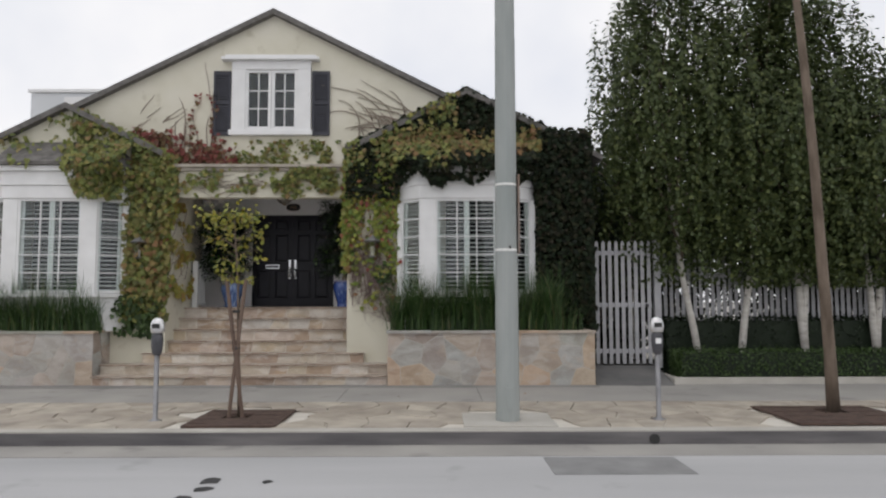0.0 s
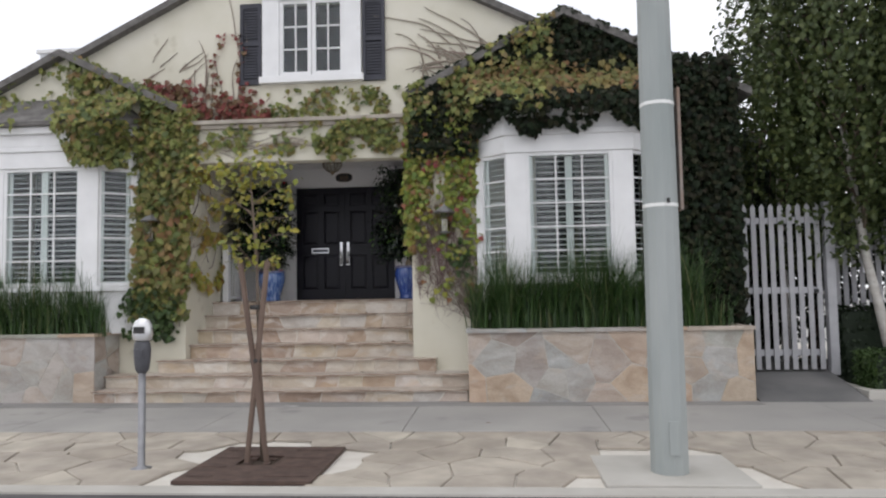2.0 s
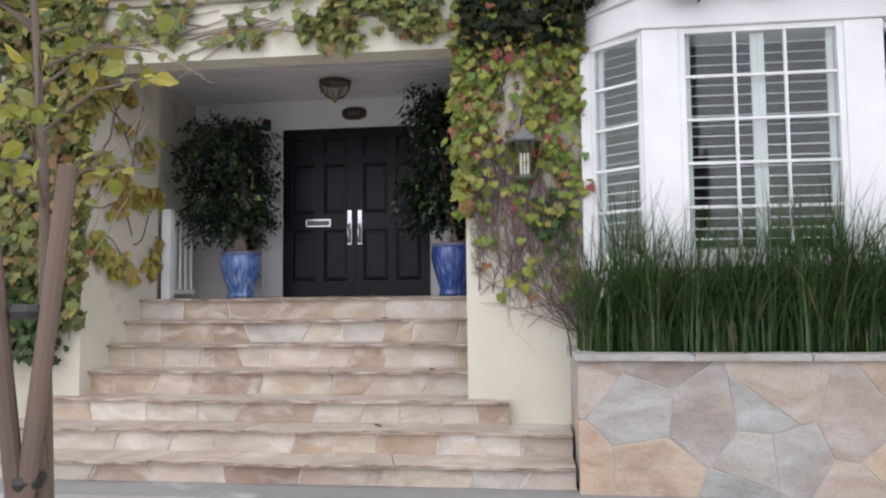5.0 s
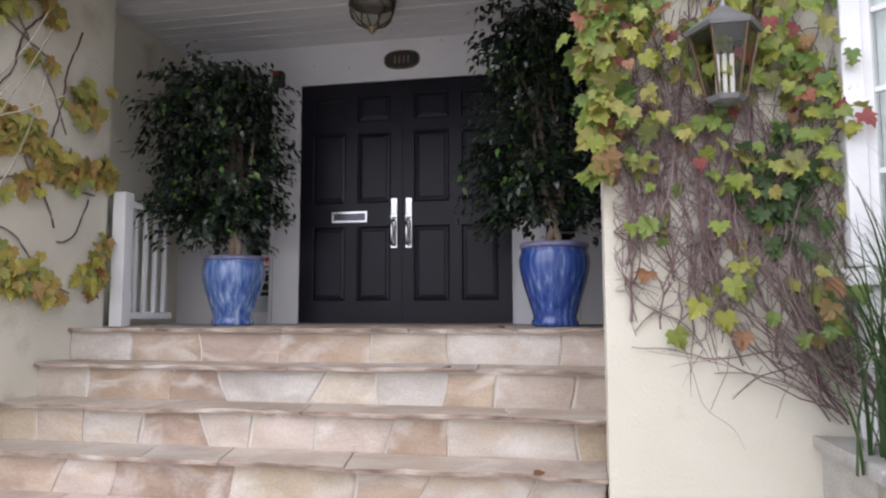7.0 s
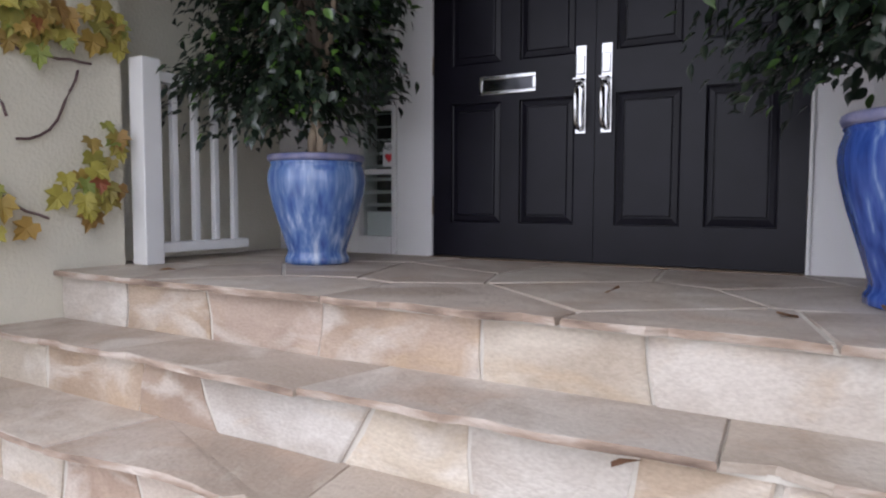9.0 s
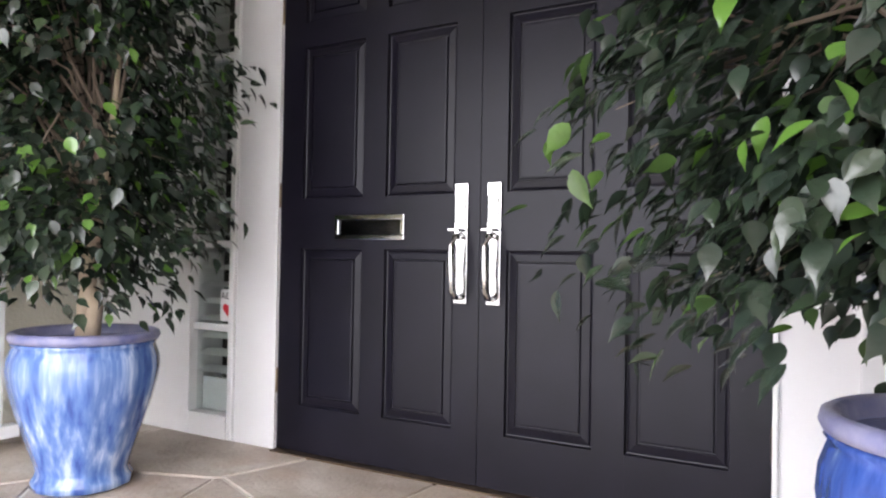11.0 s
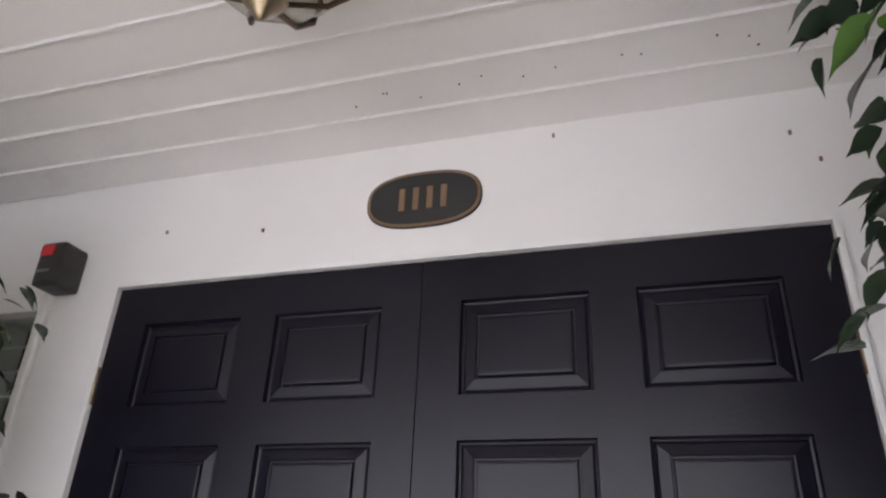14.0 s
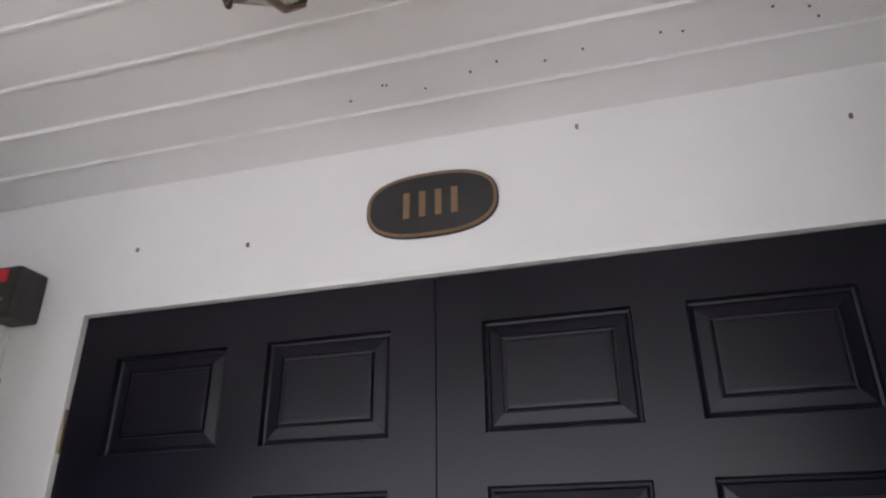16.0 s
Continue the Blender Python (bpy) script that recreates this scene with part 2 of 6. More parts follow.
def leaf_mat(name, colors, rough=0.5, spec=0.4, spread=0.3):
    m = mat(name, colors, rough, 25, 3, 0.15, 60, source="island", spread=spread, sheen_spec=spec)
    n, l = m.node_tree.nodes, m.node_tree.links
    b = n["Principled BSDF"]
    tr = n.new("ShaderNodeBsdfTranslucent")
    l.new(b.inputs["Base Color"].links[0].from_socket, tr.inputs["Color"])
    mx = n.new("ShaderNodeMixShader")
    mx.inputs[0].default_value = 0.22
    l.new(b.outputs[0], mx.inputs[1])
    l.new(tr.outputs[0], mx.inputs[2])
    l.new(mx.outputs[0], n["Material Output"].inputs["Surface"])
    return m


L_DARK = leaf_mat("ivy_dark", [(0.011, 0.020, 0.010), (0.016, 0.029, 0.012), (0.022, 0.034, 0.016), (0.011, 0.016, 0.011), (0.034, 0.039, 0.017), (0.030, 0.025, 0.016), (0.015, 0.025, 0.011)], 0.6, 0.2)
L_OLIVE = leaf_mat("ivy_olive", [(0.16, 0.2, 0.06), (0.27, 0.29, 0.08), (0.11, 0.15, 0.05), (0.36, 0.32, 0.1), (0.2, 0.25, 0.07), (0.3, 0.2, 0.09), (0.09, 0.13, 0.05), (0.28, 0.32, 0.1)], 0.6)
L_YELLOW = leaf_mat("ivy_yellow", [(0.26, 0.3, 0.05), (0.36, 0.36, 0.07), (0.16, 0.24, 0.05), (0.36, 0.31, 0.09), (0.22, 0.28, 0.05), (0.18, 0.26, 0.06), (0.34, 0.13, 0.08), (0.12, 0.2, 0.05), (0.24, 0.31, 0.06), (0.32, 0.34, 0.07)], 0.5)
L_ORANGE = leaf_mat("ivy_orange", [(0.3, 0.22, 0.08), (0.16, 0.17, 0.06), (0.24, 0.22, 0.07), (0.26, 0.19, 0.07), (0.3, 0.16, 0.08), (0.2, 0.18, 0.06), (0.12, 0.15, 0.05), (0.26, 0.13, 0.07)], 0.6)
L_RED = leaf_mat("ivy_red", [(0.22, 0.05, 0.05), (0.3, 0.08, 0.07), (0.16, 0.06, 0.045), (0.16, 0.13, 0.05), (0.26, 0.12, 0.1)], 0.6)
L_FICUS = leaf_mat("ficus_leaf", [(0.026, 0.042, 0.028), (0.032, 0.054, 0.032), (0.022, 0.034, 0.024), (0.04, 0.066, 0.036), (0.03, 0.046, 0.034), (0.024, 0.038, 0.028), (0.034, 0.056, 0.036), (0.028, 0.042, 0.032), (0.042, 0.07, 0.036), (0.03, 0.048, 0.032), (0.034, 0.05, 0.038), (0.15, 0.32, 0.05)], 0.24, 1.0)
L_AUTUMN = leaf_mat("autumn_leaf", [(0.4, 0.36, 0.07), (0.46, 0.4, 0.09), (0.42, 0.27, 0.07), (0.3, 0.33, 0.07), (0.38, 0.3, 0.08), (0.46, 0.4, 0.1), (0.34, 0.2, 0.07), (0.24, 0.3, 0.07), (0.42, 0.36, 0.08), (0.4, 0.12, 0.07)], 0.5)
L_BIRCH = leaf_mat("birch_leaf", [(0.055, 0.08, 0.028), (0.085, 0.12, 0.04), (0.05, 0.07, 0.026), (0.14, 0.17, 0.055), (0.065, 0.095, 0.034), (0.1, 0.13, 0.04)], 0.5)
L_BUSH = leaf_mat("hedge_leaf", [(0.04, 0.075, 0.02), (0.06, 0.11, 0.028), (0.03, 0.055, 0.018), (0.085, 0.14, 0.04)], 0.5)
# dark leaf green; hedge cores and backdrop trees take it as painted shade
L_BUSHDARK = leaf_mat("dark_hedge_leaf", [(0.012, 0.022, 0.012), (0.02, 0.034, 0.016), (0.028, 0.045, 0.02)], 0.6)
L_GRASS = leaf_mat("grass_blade", [(0.032, 0.07, 0.022), (0.05, 0.11, 0.03), (0.085, 0.16, 0.042), (0.026, 0.052, 0.02), (0.062, 0.125, 0.034), (0.034, 0.075, 0.024), (0.075, 0.14, 0.04), (0.3, 0.28, 0.14)], 0.4, 0.5)
L_STREET = leaf_mat("street_tree_leaf", [(0.3, 0.29, 0.04), (0.22, 0.25, 0.05), (0.38, 0.33, 0.05), (0.16, 0.2, 0.05), (0.32, 0.22, 0.05)], 0.5)


def glass_mat(name, tint, rough=0.02):
    m = bpy.data.materials.new(name)
    m.use_nodes = True
    n, l = m.node_tree.nodes, m.node_tree.links
    fr = n.new("ShaderNodeMath")
    fr.operation = "MULTIPLY_ADD"
    fr.inputs[1].default_value, fr.inputs[2].default_value = 0.9, 0.045
    lw, pw_ = n.new("ShaderNodeLayerWeight"), n.new("ShaderNodeMath")
    lw.inputs[0].default_value = 0.5
    pw_.operation = "POWER"
    pw_.inputs[1].default_value = 5.0
    l.new(lw.outputs["Facing"], pw_.inputs[0])
    l.new(pw_.outputs[0], fr.inputs[0])
    tp, gl, mx = n.new("ShaderNodeBsdfTransparent"), n.new("ShaderNodeBsdfGlossy"), n.new("ShaderNodeMixShader")
    tp.inputs[0].default_value = (*tint, 1)
    gl.inputs["Roughness"].default_value = rough
    l.new(fr.outputs[0], mx.inputs[0])
    l.new(tp.outputs[0], mx.inputs[1])
    l.new(gl.outputs[0], mx.inputs[2])
    l.new(mx.outputs[0], n["Material Output"].inputs["Surface"])
    return m


GLASS = glass_mat("window_glass", (0.9, 0.93, 0.92))
LAMPGLASS = glass_mat("lamp_glass", (0.86, 0.85, 0.8), 0.1)
# backing colour with the darkness of unlit rooms painted in
ROOM_DARK = mat("painted_dark_room", [(0.012, 0.012, 0.014), (0.022, 0.022, 0.025)], 0.9)


def glaze_mat(name, colors):
    """Pot glaze with thin paler runs down the wall."""
    return mat(name, colors, 0.14, 4.5, 7, 0.08, 9, stretch=(7, 7, 0.28), coat=0.5)


GLAZE = glaze_mat("blue_glaze", [(0.04, 0.085, 0.28), (0.075, 0.15, 0.4), (0.12, 0.21, 0.46), (0.23, 0.33, 0.58), (0.46, 0.54, 0.72)])
GLAZE_DEEP = glaze_mat("deep_blue_glaze", [(0.018, 0.042, 0.19), (0.03, 0.07, 0.28), (0.045, 0.095, 0.34), (0.075, 0.14, 0.4), (0.22, 0.31, 0.56)])
CLAYRIM = mat("worn_rim", [(0.12, 0.13, 0.28), (0.3, 0.29, 0.4)], 0.35, 14, 6, 0.2)


# ---- building helpers ----
def mesh_of(name, verts, faces, material=None, smooth=False):
    me = bpy.data.meshes.new(name)
    me.from_pydata(verts, [], faces)
    me.update()
    if material:
        me.materials.append(material)
    if smooth:
        me.polygons.foreach_set("use_smooth", [True] * len(me.polygons))
    return me


def thing(name, label, category, at=(0, 0, 0), group="", kind=""):
    ob = new(name)
    ob.location = at
    ob.empty_display_size = 0.1
    return tagged(ob, label, category, group, kind)


def bm_box(bm, x0, x1, y0, y1, z0, z1, bevel=0.0):
    vs = [bm.verts.new(p) for p in ((x0, y0, z0), (x1, y0, z0), (x1, y1, z0), (x0, y1, z0), (x0, y0, z1), (x1, y0, z1), (x1, y1, z1), (x0, y1, z1))]
    fs = [bm.faces.new([vs[i] for i in q]) for q in ((3, 2, 1, 0), (4, 5, 6, 7), (0, 1, 5, 4), (1, 2, 6, 5), (2, 3, 7, 6), (3, 0, 4, 7))]
    if bevel:
        es = list({e for f in fs for e in f.edges})
        bmesh.ops.bevel(bm, geom=es, offset=bevel, segments=2, affect="EDGES", profile=0.6)


def bm_prism(bm, poly, y0, y1):
    """A polygon of (x, z) pushed from y0 to y1."""
    a = [bm.verts.new((x, y0, z)) for x, z in poly]
    b = [bm.verts.new((x, y1, z)) for x, z in poly]
    n = len(poly)
    bm.faces.new(a)
    bm.faces.new(b[::-1])
    for i in range(n):
        bm.faces.new((a[i], b[i], b[(i + 1) % n], a[(i + 1) % n]))


def bm_lathe(bm, profile, centre=(0, 0), seg=32, flute=0.0, lobes=0):
    rings = []
    for r, z in profile:
        ring = []
        for i in range(seg):
            a = 2 * math.pi * i / seg
            rr = r * (1 + flute * math.cos(lobes * a))
            ring.append(bm.verts.new((centre[0] + rr * math.cos(a), centre[1] + rr * math.sin(a), z)))
        rings.append(ring)
    for p, q in zip(rings, rings[1:]):
        for i in range(seg):
            bm.faces.new((p[i], p[(i + 1) % seg], q[(i + 1) % seg], q[i]))
    bm.faces.new(rings[0][::-1])
    bm.faces.new(rings[-1])


def bm_tube(bm, pts, radii, seg=8):
    rings = []
    for i, p in enumerate(pts):
        p = Vector(p)
        d = (Vector(pts[min(i + 1, len(pts) - 1)]) - Vector(pts[max(i - 1, 0)])).normalized()
        u = d.orthogonal().normalized() if abs(d.z) < 0.9 else d.cross(Vector((0, 1, 0))).normalized()
        v = d.cross(u)
        r = float(radii[i] if hasattr(radii, "__len__") else radii)
        rings.append([bm.verts.new(p + r * (math.cos(2 * math.pi * k / seg) * u + math.sin(2 * math.pi * k / seg) * v)) for k in range(seg)])
    for p, q in zip(rings, rings[1:]):
        for k in range(seg):
            bm.faces.new((p[k], p[(k + 1) % seg], q[(k + 1) % seg], q[k]))
    bm.faces.new(rings[0][::-1])
    bm.faces.new(rings[-1])


def part(name, bm, material, parent=None, label="", smooth=False, kind=""):
    bmesh.ops.recalc_face_normals(bm, faces=bm.faces)
    me = bpy.data.meshes.new(name)
    bm.to_mesh(me)
    bm.free()
    me.materials.append(material)
    if smooth:
        me.polygons.foreach_set("use_smooth", [True] * len(me.polygons))
    ob = new(name, me)
    if parent:
        ob.parent = parent
        ob.matrix_parent_inverse = Matrix.Translation(parent.matrix_basis.translation).inverted() if parent.type == "EMPTY" else Matrix.Identity(4)
    if label or kind:
        tagged(ob, label, "", "", kind)
    return ob


def box_part(name, dims, material, parent=None, bevel=0.004, label=""):
    bm = bmesh.new()
    bm_box(bm, *dims, bevel=bevel)
    return part(name, bm, material, parent, label)


def structure(name, boxes, material, label, category, bevel=0.0):
    bm = bmesh.new()
    for b in boxes:
        bm_box(bm, *b, bevel=bevel)
    return tagged(part(name, bm, material), label, category, "", "structure")


def adopt(ob, parent):
    """Hangs ob, whose mesh is in world coordinates, under parent."""
    ob.parent = parent
    ob.matrix_parent_inverse = Matrix.Translation(parent.matrix_basis.translation).inverted()
    return ob


OVATE = [(0, 0, 0), (0.3, 0.22, 0.07), (0.34, 0.55, 0.09), (0, 1, -0.04), (-0.34, 0.55, 0.09), (-0.3, 0.22, 0.07), (0, 0.5, 0)]
FINE = [(0, 0, 0), (0.16, 0.1, 0.04), (0.27, 0.26, 0.07), (0.29, 0.45, 0.08), (0.2, 0.66, 0.05), (0.07, 0.86, -0.02), (0, 1.08, -0.1), (-0.07, 0.86, -0.02), (-0.2, 0.66, 0.05), (-0.29, 0.45, 0.08), (-0.27, 0.26, 0.07), (-0.16, 0.1, 0.04), (0, 0.26, 0), (0, 0.5, 0), (0, 0.76, -0.02)]
FINE_F = [(0, 1, 2, 12), (12, 2, 3, 13), (13, 3, 4, 14), (14, 4, 5, 6), (0, 12, 10, 11), (12, 13, 9, 10), (13, 14, 8, 9), (14, 6, 7, 8)]
OVATE_F = [(0, 1, 2, 6), (6, 2, 3), (0, 6, 4, 5), (6, 3, 4)]
HALF = [(0.2, -0.12, 0.03), (0.47, 0.06, 0.07), (0.4, 0.2, 0.05), (0.57, 0.47, 0.02), (0.3, 0.49, 0.08), (0.28, 0.73, 0.03), (0.13, 0.78, 0.02)]
LOBED = [(0, 0.04, 0)] + HALF + [(0.03, 1.04, -0.12)] + [(-0.94 * a, b * 1.03, c) for a, b, c in reversed(HALF)] + [(0, 0.36, -0.02)]
LOBED_F = [(k, (k + 1) % 16, 16) for k in range(16)]


def leaves(name, places, normals, downs, sizes, material, parent=None, shape="ovate", rng=None, jitter=0.5, kind="stuff", label=""):
    """Many leaves joined in one mesh: each at a place, facing along a normal, its tip along a direction."""
    V, F = {"ovate": (OVATE, OVATE_F), "lobed": (LOBED, LOBED_F), "fine": (FINE, FINE_F)}[shape]
    V = np.array(V, float)
    n = len(places)
    rng = rng or np.random.default_rng(1)
    nor = normals + rng.normal(0, jitter, (n, 3))
    nor /= np.linalg.norm(nor, axis=1)[:, None] + 1e-9
    tip = downs + rng.normal(0, jitter, (n, 3))
    tip -= nor * (tip * nor).sum(1)[:, None]
    tip /= np.linalg.norm(tip, axis=1)[:, None] + 1e-9
    side = np.cross(tip, nor)
    sz = np.asarray(sizes)[:, None, None]
    pts = places[:, None, :] + sz * (V[None, :, 0:1] * side[:, None, :] + V[None, :, 1:2] * tip[:, None, :] + V[None, :, 2:3] * nor[:, None, :])
    m = len(V)
    faces = [tuple(i * m + k for k in f) for i in range(n) for f in F]
    ob = new(name, mesh_of(name, pts.reshape(-1, 3).tolist(), faces, material, shape == "fine"))
    if parent:
        adopt(ob, parent)
    if kind or label:
        tagged(ob, label, "", "", kind)
    return ob


def cells(x0, x1, y0, y1, sx, sy, rng, jit=0.38, gap=0.008):
    """Irregular stone outlines that fill a rectangle: each seed's own nearest region, drawn in by the joint's half width."""
    nx, ny = max(1, round((x1 - x0) / sx)), max(1, round((y1 - y0) / sy))
    seeds = [((i + 0.5 + rng.uniform(-jit, jit) + (0.25 if j % 2 else -0.25)) * (x1 - x0) / nx + x0, (j + 0.5 + rng.uniform(-jit, jit)) * (y1 - y0) / ny + y0) for j in range(ny) for i in range(nx)]
    out = []
    for k, (px, py) in enumerate(seeds):
        poly = [(x0, y0), (x1, y0), (x1, y1), (x0, y1)]
        near = sorted((s for q, s in enumerate(seeds) if q != k), key=lambda s: (s[0] - px) ** 2 + (s[1] - py) ** 2)[:14]
        for qx, qy in near:
            dx, dy = qx - px, qy - py
            d = math.hypot(dx, dy) + 1e-9
            c = ((qx * qx + qy * qy) - (px * px + py * py)) / 2 - gap * d
            res = []
            for i, a in enumerate(poly):
                b = poly[(i + 1) % len(poly)]
                fa, fb = a[0] * dx + a[1] * dy - c, b[0] * dx + b[1] * dy - c
                if fa <= 0:
                    res.append(a)
                if (fa < 0 < fb) or (fb < 0 < fa):
                    t = fa / (fa - fb)
                    res.append((a[0] + t * (b[0] - a[0]), a[1] + t * (b[1] - a[1])))
            poly = res
            if len(poly) < 3:
                break
        if len(poly) >= 3:
            out.append(poly)
    return out


def stone(name, poly, depth, place, material, parent, rng, chip=0.012, edge=None, front=99.0):
    """One stone from its outline, standing proud by depth along the outward direction that place() gives; its rim is worn round."""
    cx, cy = sum(p[0] for p in poly) / len(poly), sum(p[1] for p in poly) / len(poly)
    ring0 = [place(x, y, -0.01) for x, y in poly]
    ring1 = [place(x, y, depth * 0.6) for x, y in poly]
    ring2 = []
    for x, y in poly:
        d = math.hypot(x - cx, y - cy) + 1e-6
        k = max(0.0, 1 - chip / d)
        ring2.append(place(cx + (x - cx) * k, cy + (y - cy) * k, depth * rng.uniform(0.88, 1.1)))
    n = len(poly)
    vs = ring0 + ring1 + ring2
    fs = []
    for a, b in ((0, n), (n, 2 * n)):
        fs += [(a + i, a + (i + 1) % n, b + (i + 1) % n, b + i) for i in range(n)]
    fs.append(tuple(range(2 * n, 3 * n)))
    me = mesh_of(name, vs, fs, material)
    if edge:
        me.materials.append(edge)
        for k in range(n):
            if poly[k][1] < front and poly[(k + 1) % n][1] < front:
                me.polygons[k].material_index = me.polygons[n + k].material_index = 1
    bm = bmesh.new()
    bm.from_mesh(me)
    bmesh.ops.recalc_face_normals(bm, faces=bm.faces)
    bm.to_mesh(me)
    bm.free()
    ob = new(name, me)
    if parent:
        ob.parent = parent
    return ob


R = random.Random(7)
G = np.random.default_rng(11)

# ---- ground, road, pavement ----
bm = bmesh.new()
bm_box(bm, -300, 300, -300, 400, -0.5, -0.12)
tagged(part("ground", bm, CONCRETE), "flat grey ground reaching to the horizon", "ground", "", "structure")
road = structure("road", [(-60, 60, -9, 10.2, -0.3, -0.07)], ROAD, "pale worn concrete road with streaks and stains", "road")
kerb = structure("kerb", [(-60, 60, 10.33, 10.5, -0.3, 0.085)], KERB, "concrete kerb with a dark mottled face along the pavement", "kerb")
structure("kerb_cap", [(-60, 60, 10.325, 10.52, 0.086, 0.104)], KERBTOP, "pale top edge of the kerb", "kerb")
structure("gutter", [(-60, 60, 9.75, 10.33, -0.3, -0.062)], CONCRETE, "grey concrete gutter beside the kerb", "gutter")
patch = structure("road_patch", [(-0.42, 1.0, 8.93, 9.68, -0.2, -0.064)], PATCH, "dark rectangular repair patch in the road", "road patch")
bm = bmesh.new()
for x, y, r in ((-3.75, 8.75, 0.12), (-3.72, 8.45, 0.10), (-3.8, 8.15, 0.09), (-3.95, 7.85, 0.08), (-3.2, 8.7, 0.06), (-4.0, 7.55, 0.06)):
    pts = [bm.verts.new((x + r * R.uniform(0.6, 1.3) * math.cos(a * 0.7), y + 1.2 * r * R.uniform(0.6, 1.2) * math.sin(a * 0.7), -0.066)) for a in range(9)]
    bm.faces.new(pts)
tagged(part("tar_stain", bm, ASPHALT), "black blotched tar stains on the road", "stain", "", "structure")
# black disc on the kerb face, standing in for a hole's dark inside
bm = bmesh.new()
for x, w in ((1.27, 0.11),):
    bm_lathe(bm, [(0.06, 0), (0.06, 0.02)], seg=16)
    bmesh.ops.rotate(bm, verts=bm.verts, cent=(0, 0, 0), matrix=Matrix.Rotation(radians(90), 3, "X"))
    bmesh.ops.translate(bm, verts=bm.verts, vec=(1.0, 10.33, -0.0))
tagged(part("drain_hole", bm, INK), "round black disc painted as a drain hole's dark inside", "drain", "", "structure")


def pave_z(y):
    return 0.1 + 0.035 * max(0.0, (y - 10.5) / 3.8)


bm = bmesh.new()
vs = [bm.verts.new(p) for p in ((-60, 10.5, 0.085), (60, 10.5, 0.085), (60, 24, 0.12), (-60, 24, 0.12), (-60, 10.5, -0.3), (60, 10.5, -0.3), (60, 24, -0.3), (-60, 24, -0.3))]
for q in ((0, 1, 2, 3), (4, 7, 6, 5), (0, 4, 5, 1), (1, 5, 6, 2), (2, 6, 7, 3), (3, 7, 4, 0)):
    bm.faces.new([vs[i] for i in q])
pavement = tagged(part("pavement", bm, MORTAR), "grey concrete and cracked stone pavement", "pavement", "", "structure")
# smooth concrete bays next to the house
xs = [-22, -17, -13.4, -11.6, -9.5, -7.6, -5.4, -3.1, -0.9, 1.9, 4.2, 6.6, 9.4, 13, 20]
for a, b in zip(xs, xs[1:]):
    poly = [(a + 0.003, 12.55), (b - 0.003, 12.55), (b - 0.003, 14.5), (a + 0.003, 14.5)]
    stone("concrete_bay", poly, 0.018, lambda x, y, d: (x, y, pave_z(y) - 0.008 + d), CONCRETE, pavement, R, 0.008)
bm = bmesh.new()
vs = [bm.verts.new(p) for p in ((1.25, 14.25, 0.145), (2.6, 14.25, 0.145), (2.62, 15.4, 0.4), (1.25, 15.4, 0.4), (2.62, 22, 0.5), (1.25, 22, 0.5))]
bm.faces.new(vs[:4])
bm.faces.new((vs[3], vs[2], vs[4], vs[5]))
r = bmesh.ops.extrude_face_region(bm, geom=list(bm.faces))
bmesh.ops.translate(bm, verts=[v for v in r["geom"] if isinstance(v, bmesh.types.BMVert)], vec=(0, 0, -0.3))
tagged(part("side_path", bm, PATH_DARK), "dark sloping path up to the garden gate", "path", "", "structure")
STRIP = mat("base_concrete", [(0.2, 0.195, 0.185), (0.28, 0.27, 0.26)], 0.9, 1.6, 8, 0.5, 40, fleck=((0.42, 0.41, 0.39), 2.3, 0.64))
structure("base_strip", [(-11.2, 1.22, 14.06, 14.6, 0.1, 0.152)], STRIP, "darker concrete strip along the foot of steps and planters", "pavement", 0.004)
pole_pad = structure("pole_pad", [(-1.25, -0.1, 10.53, 11.5, 0.05, 0.122)], KERBTOP, "pale square concrete pad round the pole", "pad", 0.008)

# ---- house: walls with thickness ----
XL, XR, WY = -6.68, -3.28, 15.1
CR, CL = -1.03, -8.69


def wing(name, x0, x1, cx, edge_in, apex_x, eave):
    """One gabled wing: front wall with its bay opening, side walls, and the gable over it."""
    bm = bmesh.new()
    a, b = cx - 1.3, cx + 1.3
    for q in ((x0, a, WY, WY + 0.25, 0.0, eave), (b, x1, WY, WY + 0.25, 0.0, eave), (a, b, WY, WY + 0.25, 0.0, 1.5), (a, b, WY, WY + 0.25, 3.9, eave)):
        bm_box(bm, *q)
    bm_prism(bm, [(x0, eave), (x1, eave), (x1, eave + 0.02), (apex_x, eave + 0.02 + 0.5 * (x1 - apex_x)), (x0, eave + 0.02 + 0.5 * (x1 - apex_x) - 0.5 * (apex_x - x0))], WY, WY + 0.25)
    if edge_in > 0:
        bm_box(bm, x1 - 0.25, x1, WY + 0.25, 16.38, 0.0, eave)
        bm_box(bm, x0, x0 + 0.25, WY + 0.25, 24, 0.0, eave)
    else:
        bm_box(bm, x0 + 0.15, x0 + 0.4, WY + 0.25, 16.38, 0.0, eave)
        bm_box(bm, x1 - 0.25, x1, WY + 0.25, 24, 0.0, eave)
    return tagged(part(name, bm, STUCCO), "cream stucco gabled wing wall, stained and partly under ivy", "wall", "", "structure")


wing("wall_west", -11.0, XL, CL, 1, -8.62, 4.3)
wing("wall_east", XR, 1.25, CR, -1, -1.02, 4.42)
structure("lintel_wall", [(XL, XR, WY + 0.004, WY + 0.25, 3.6, 4.16)], STUCCO, "cream stucco lintel over the porch opening", "wall")
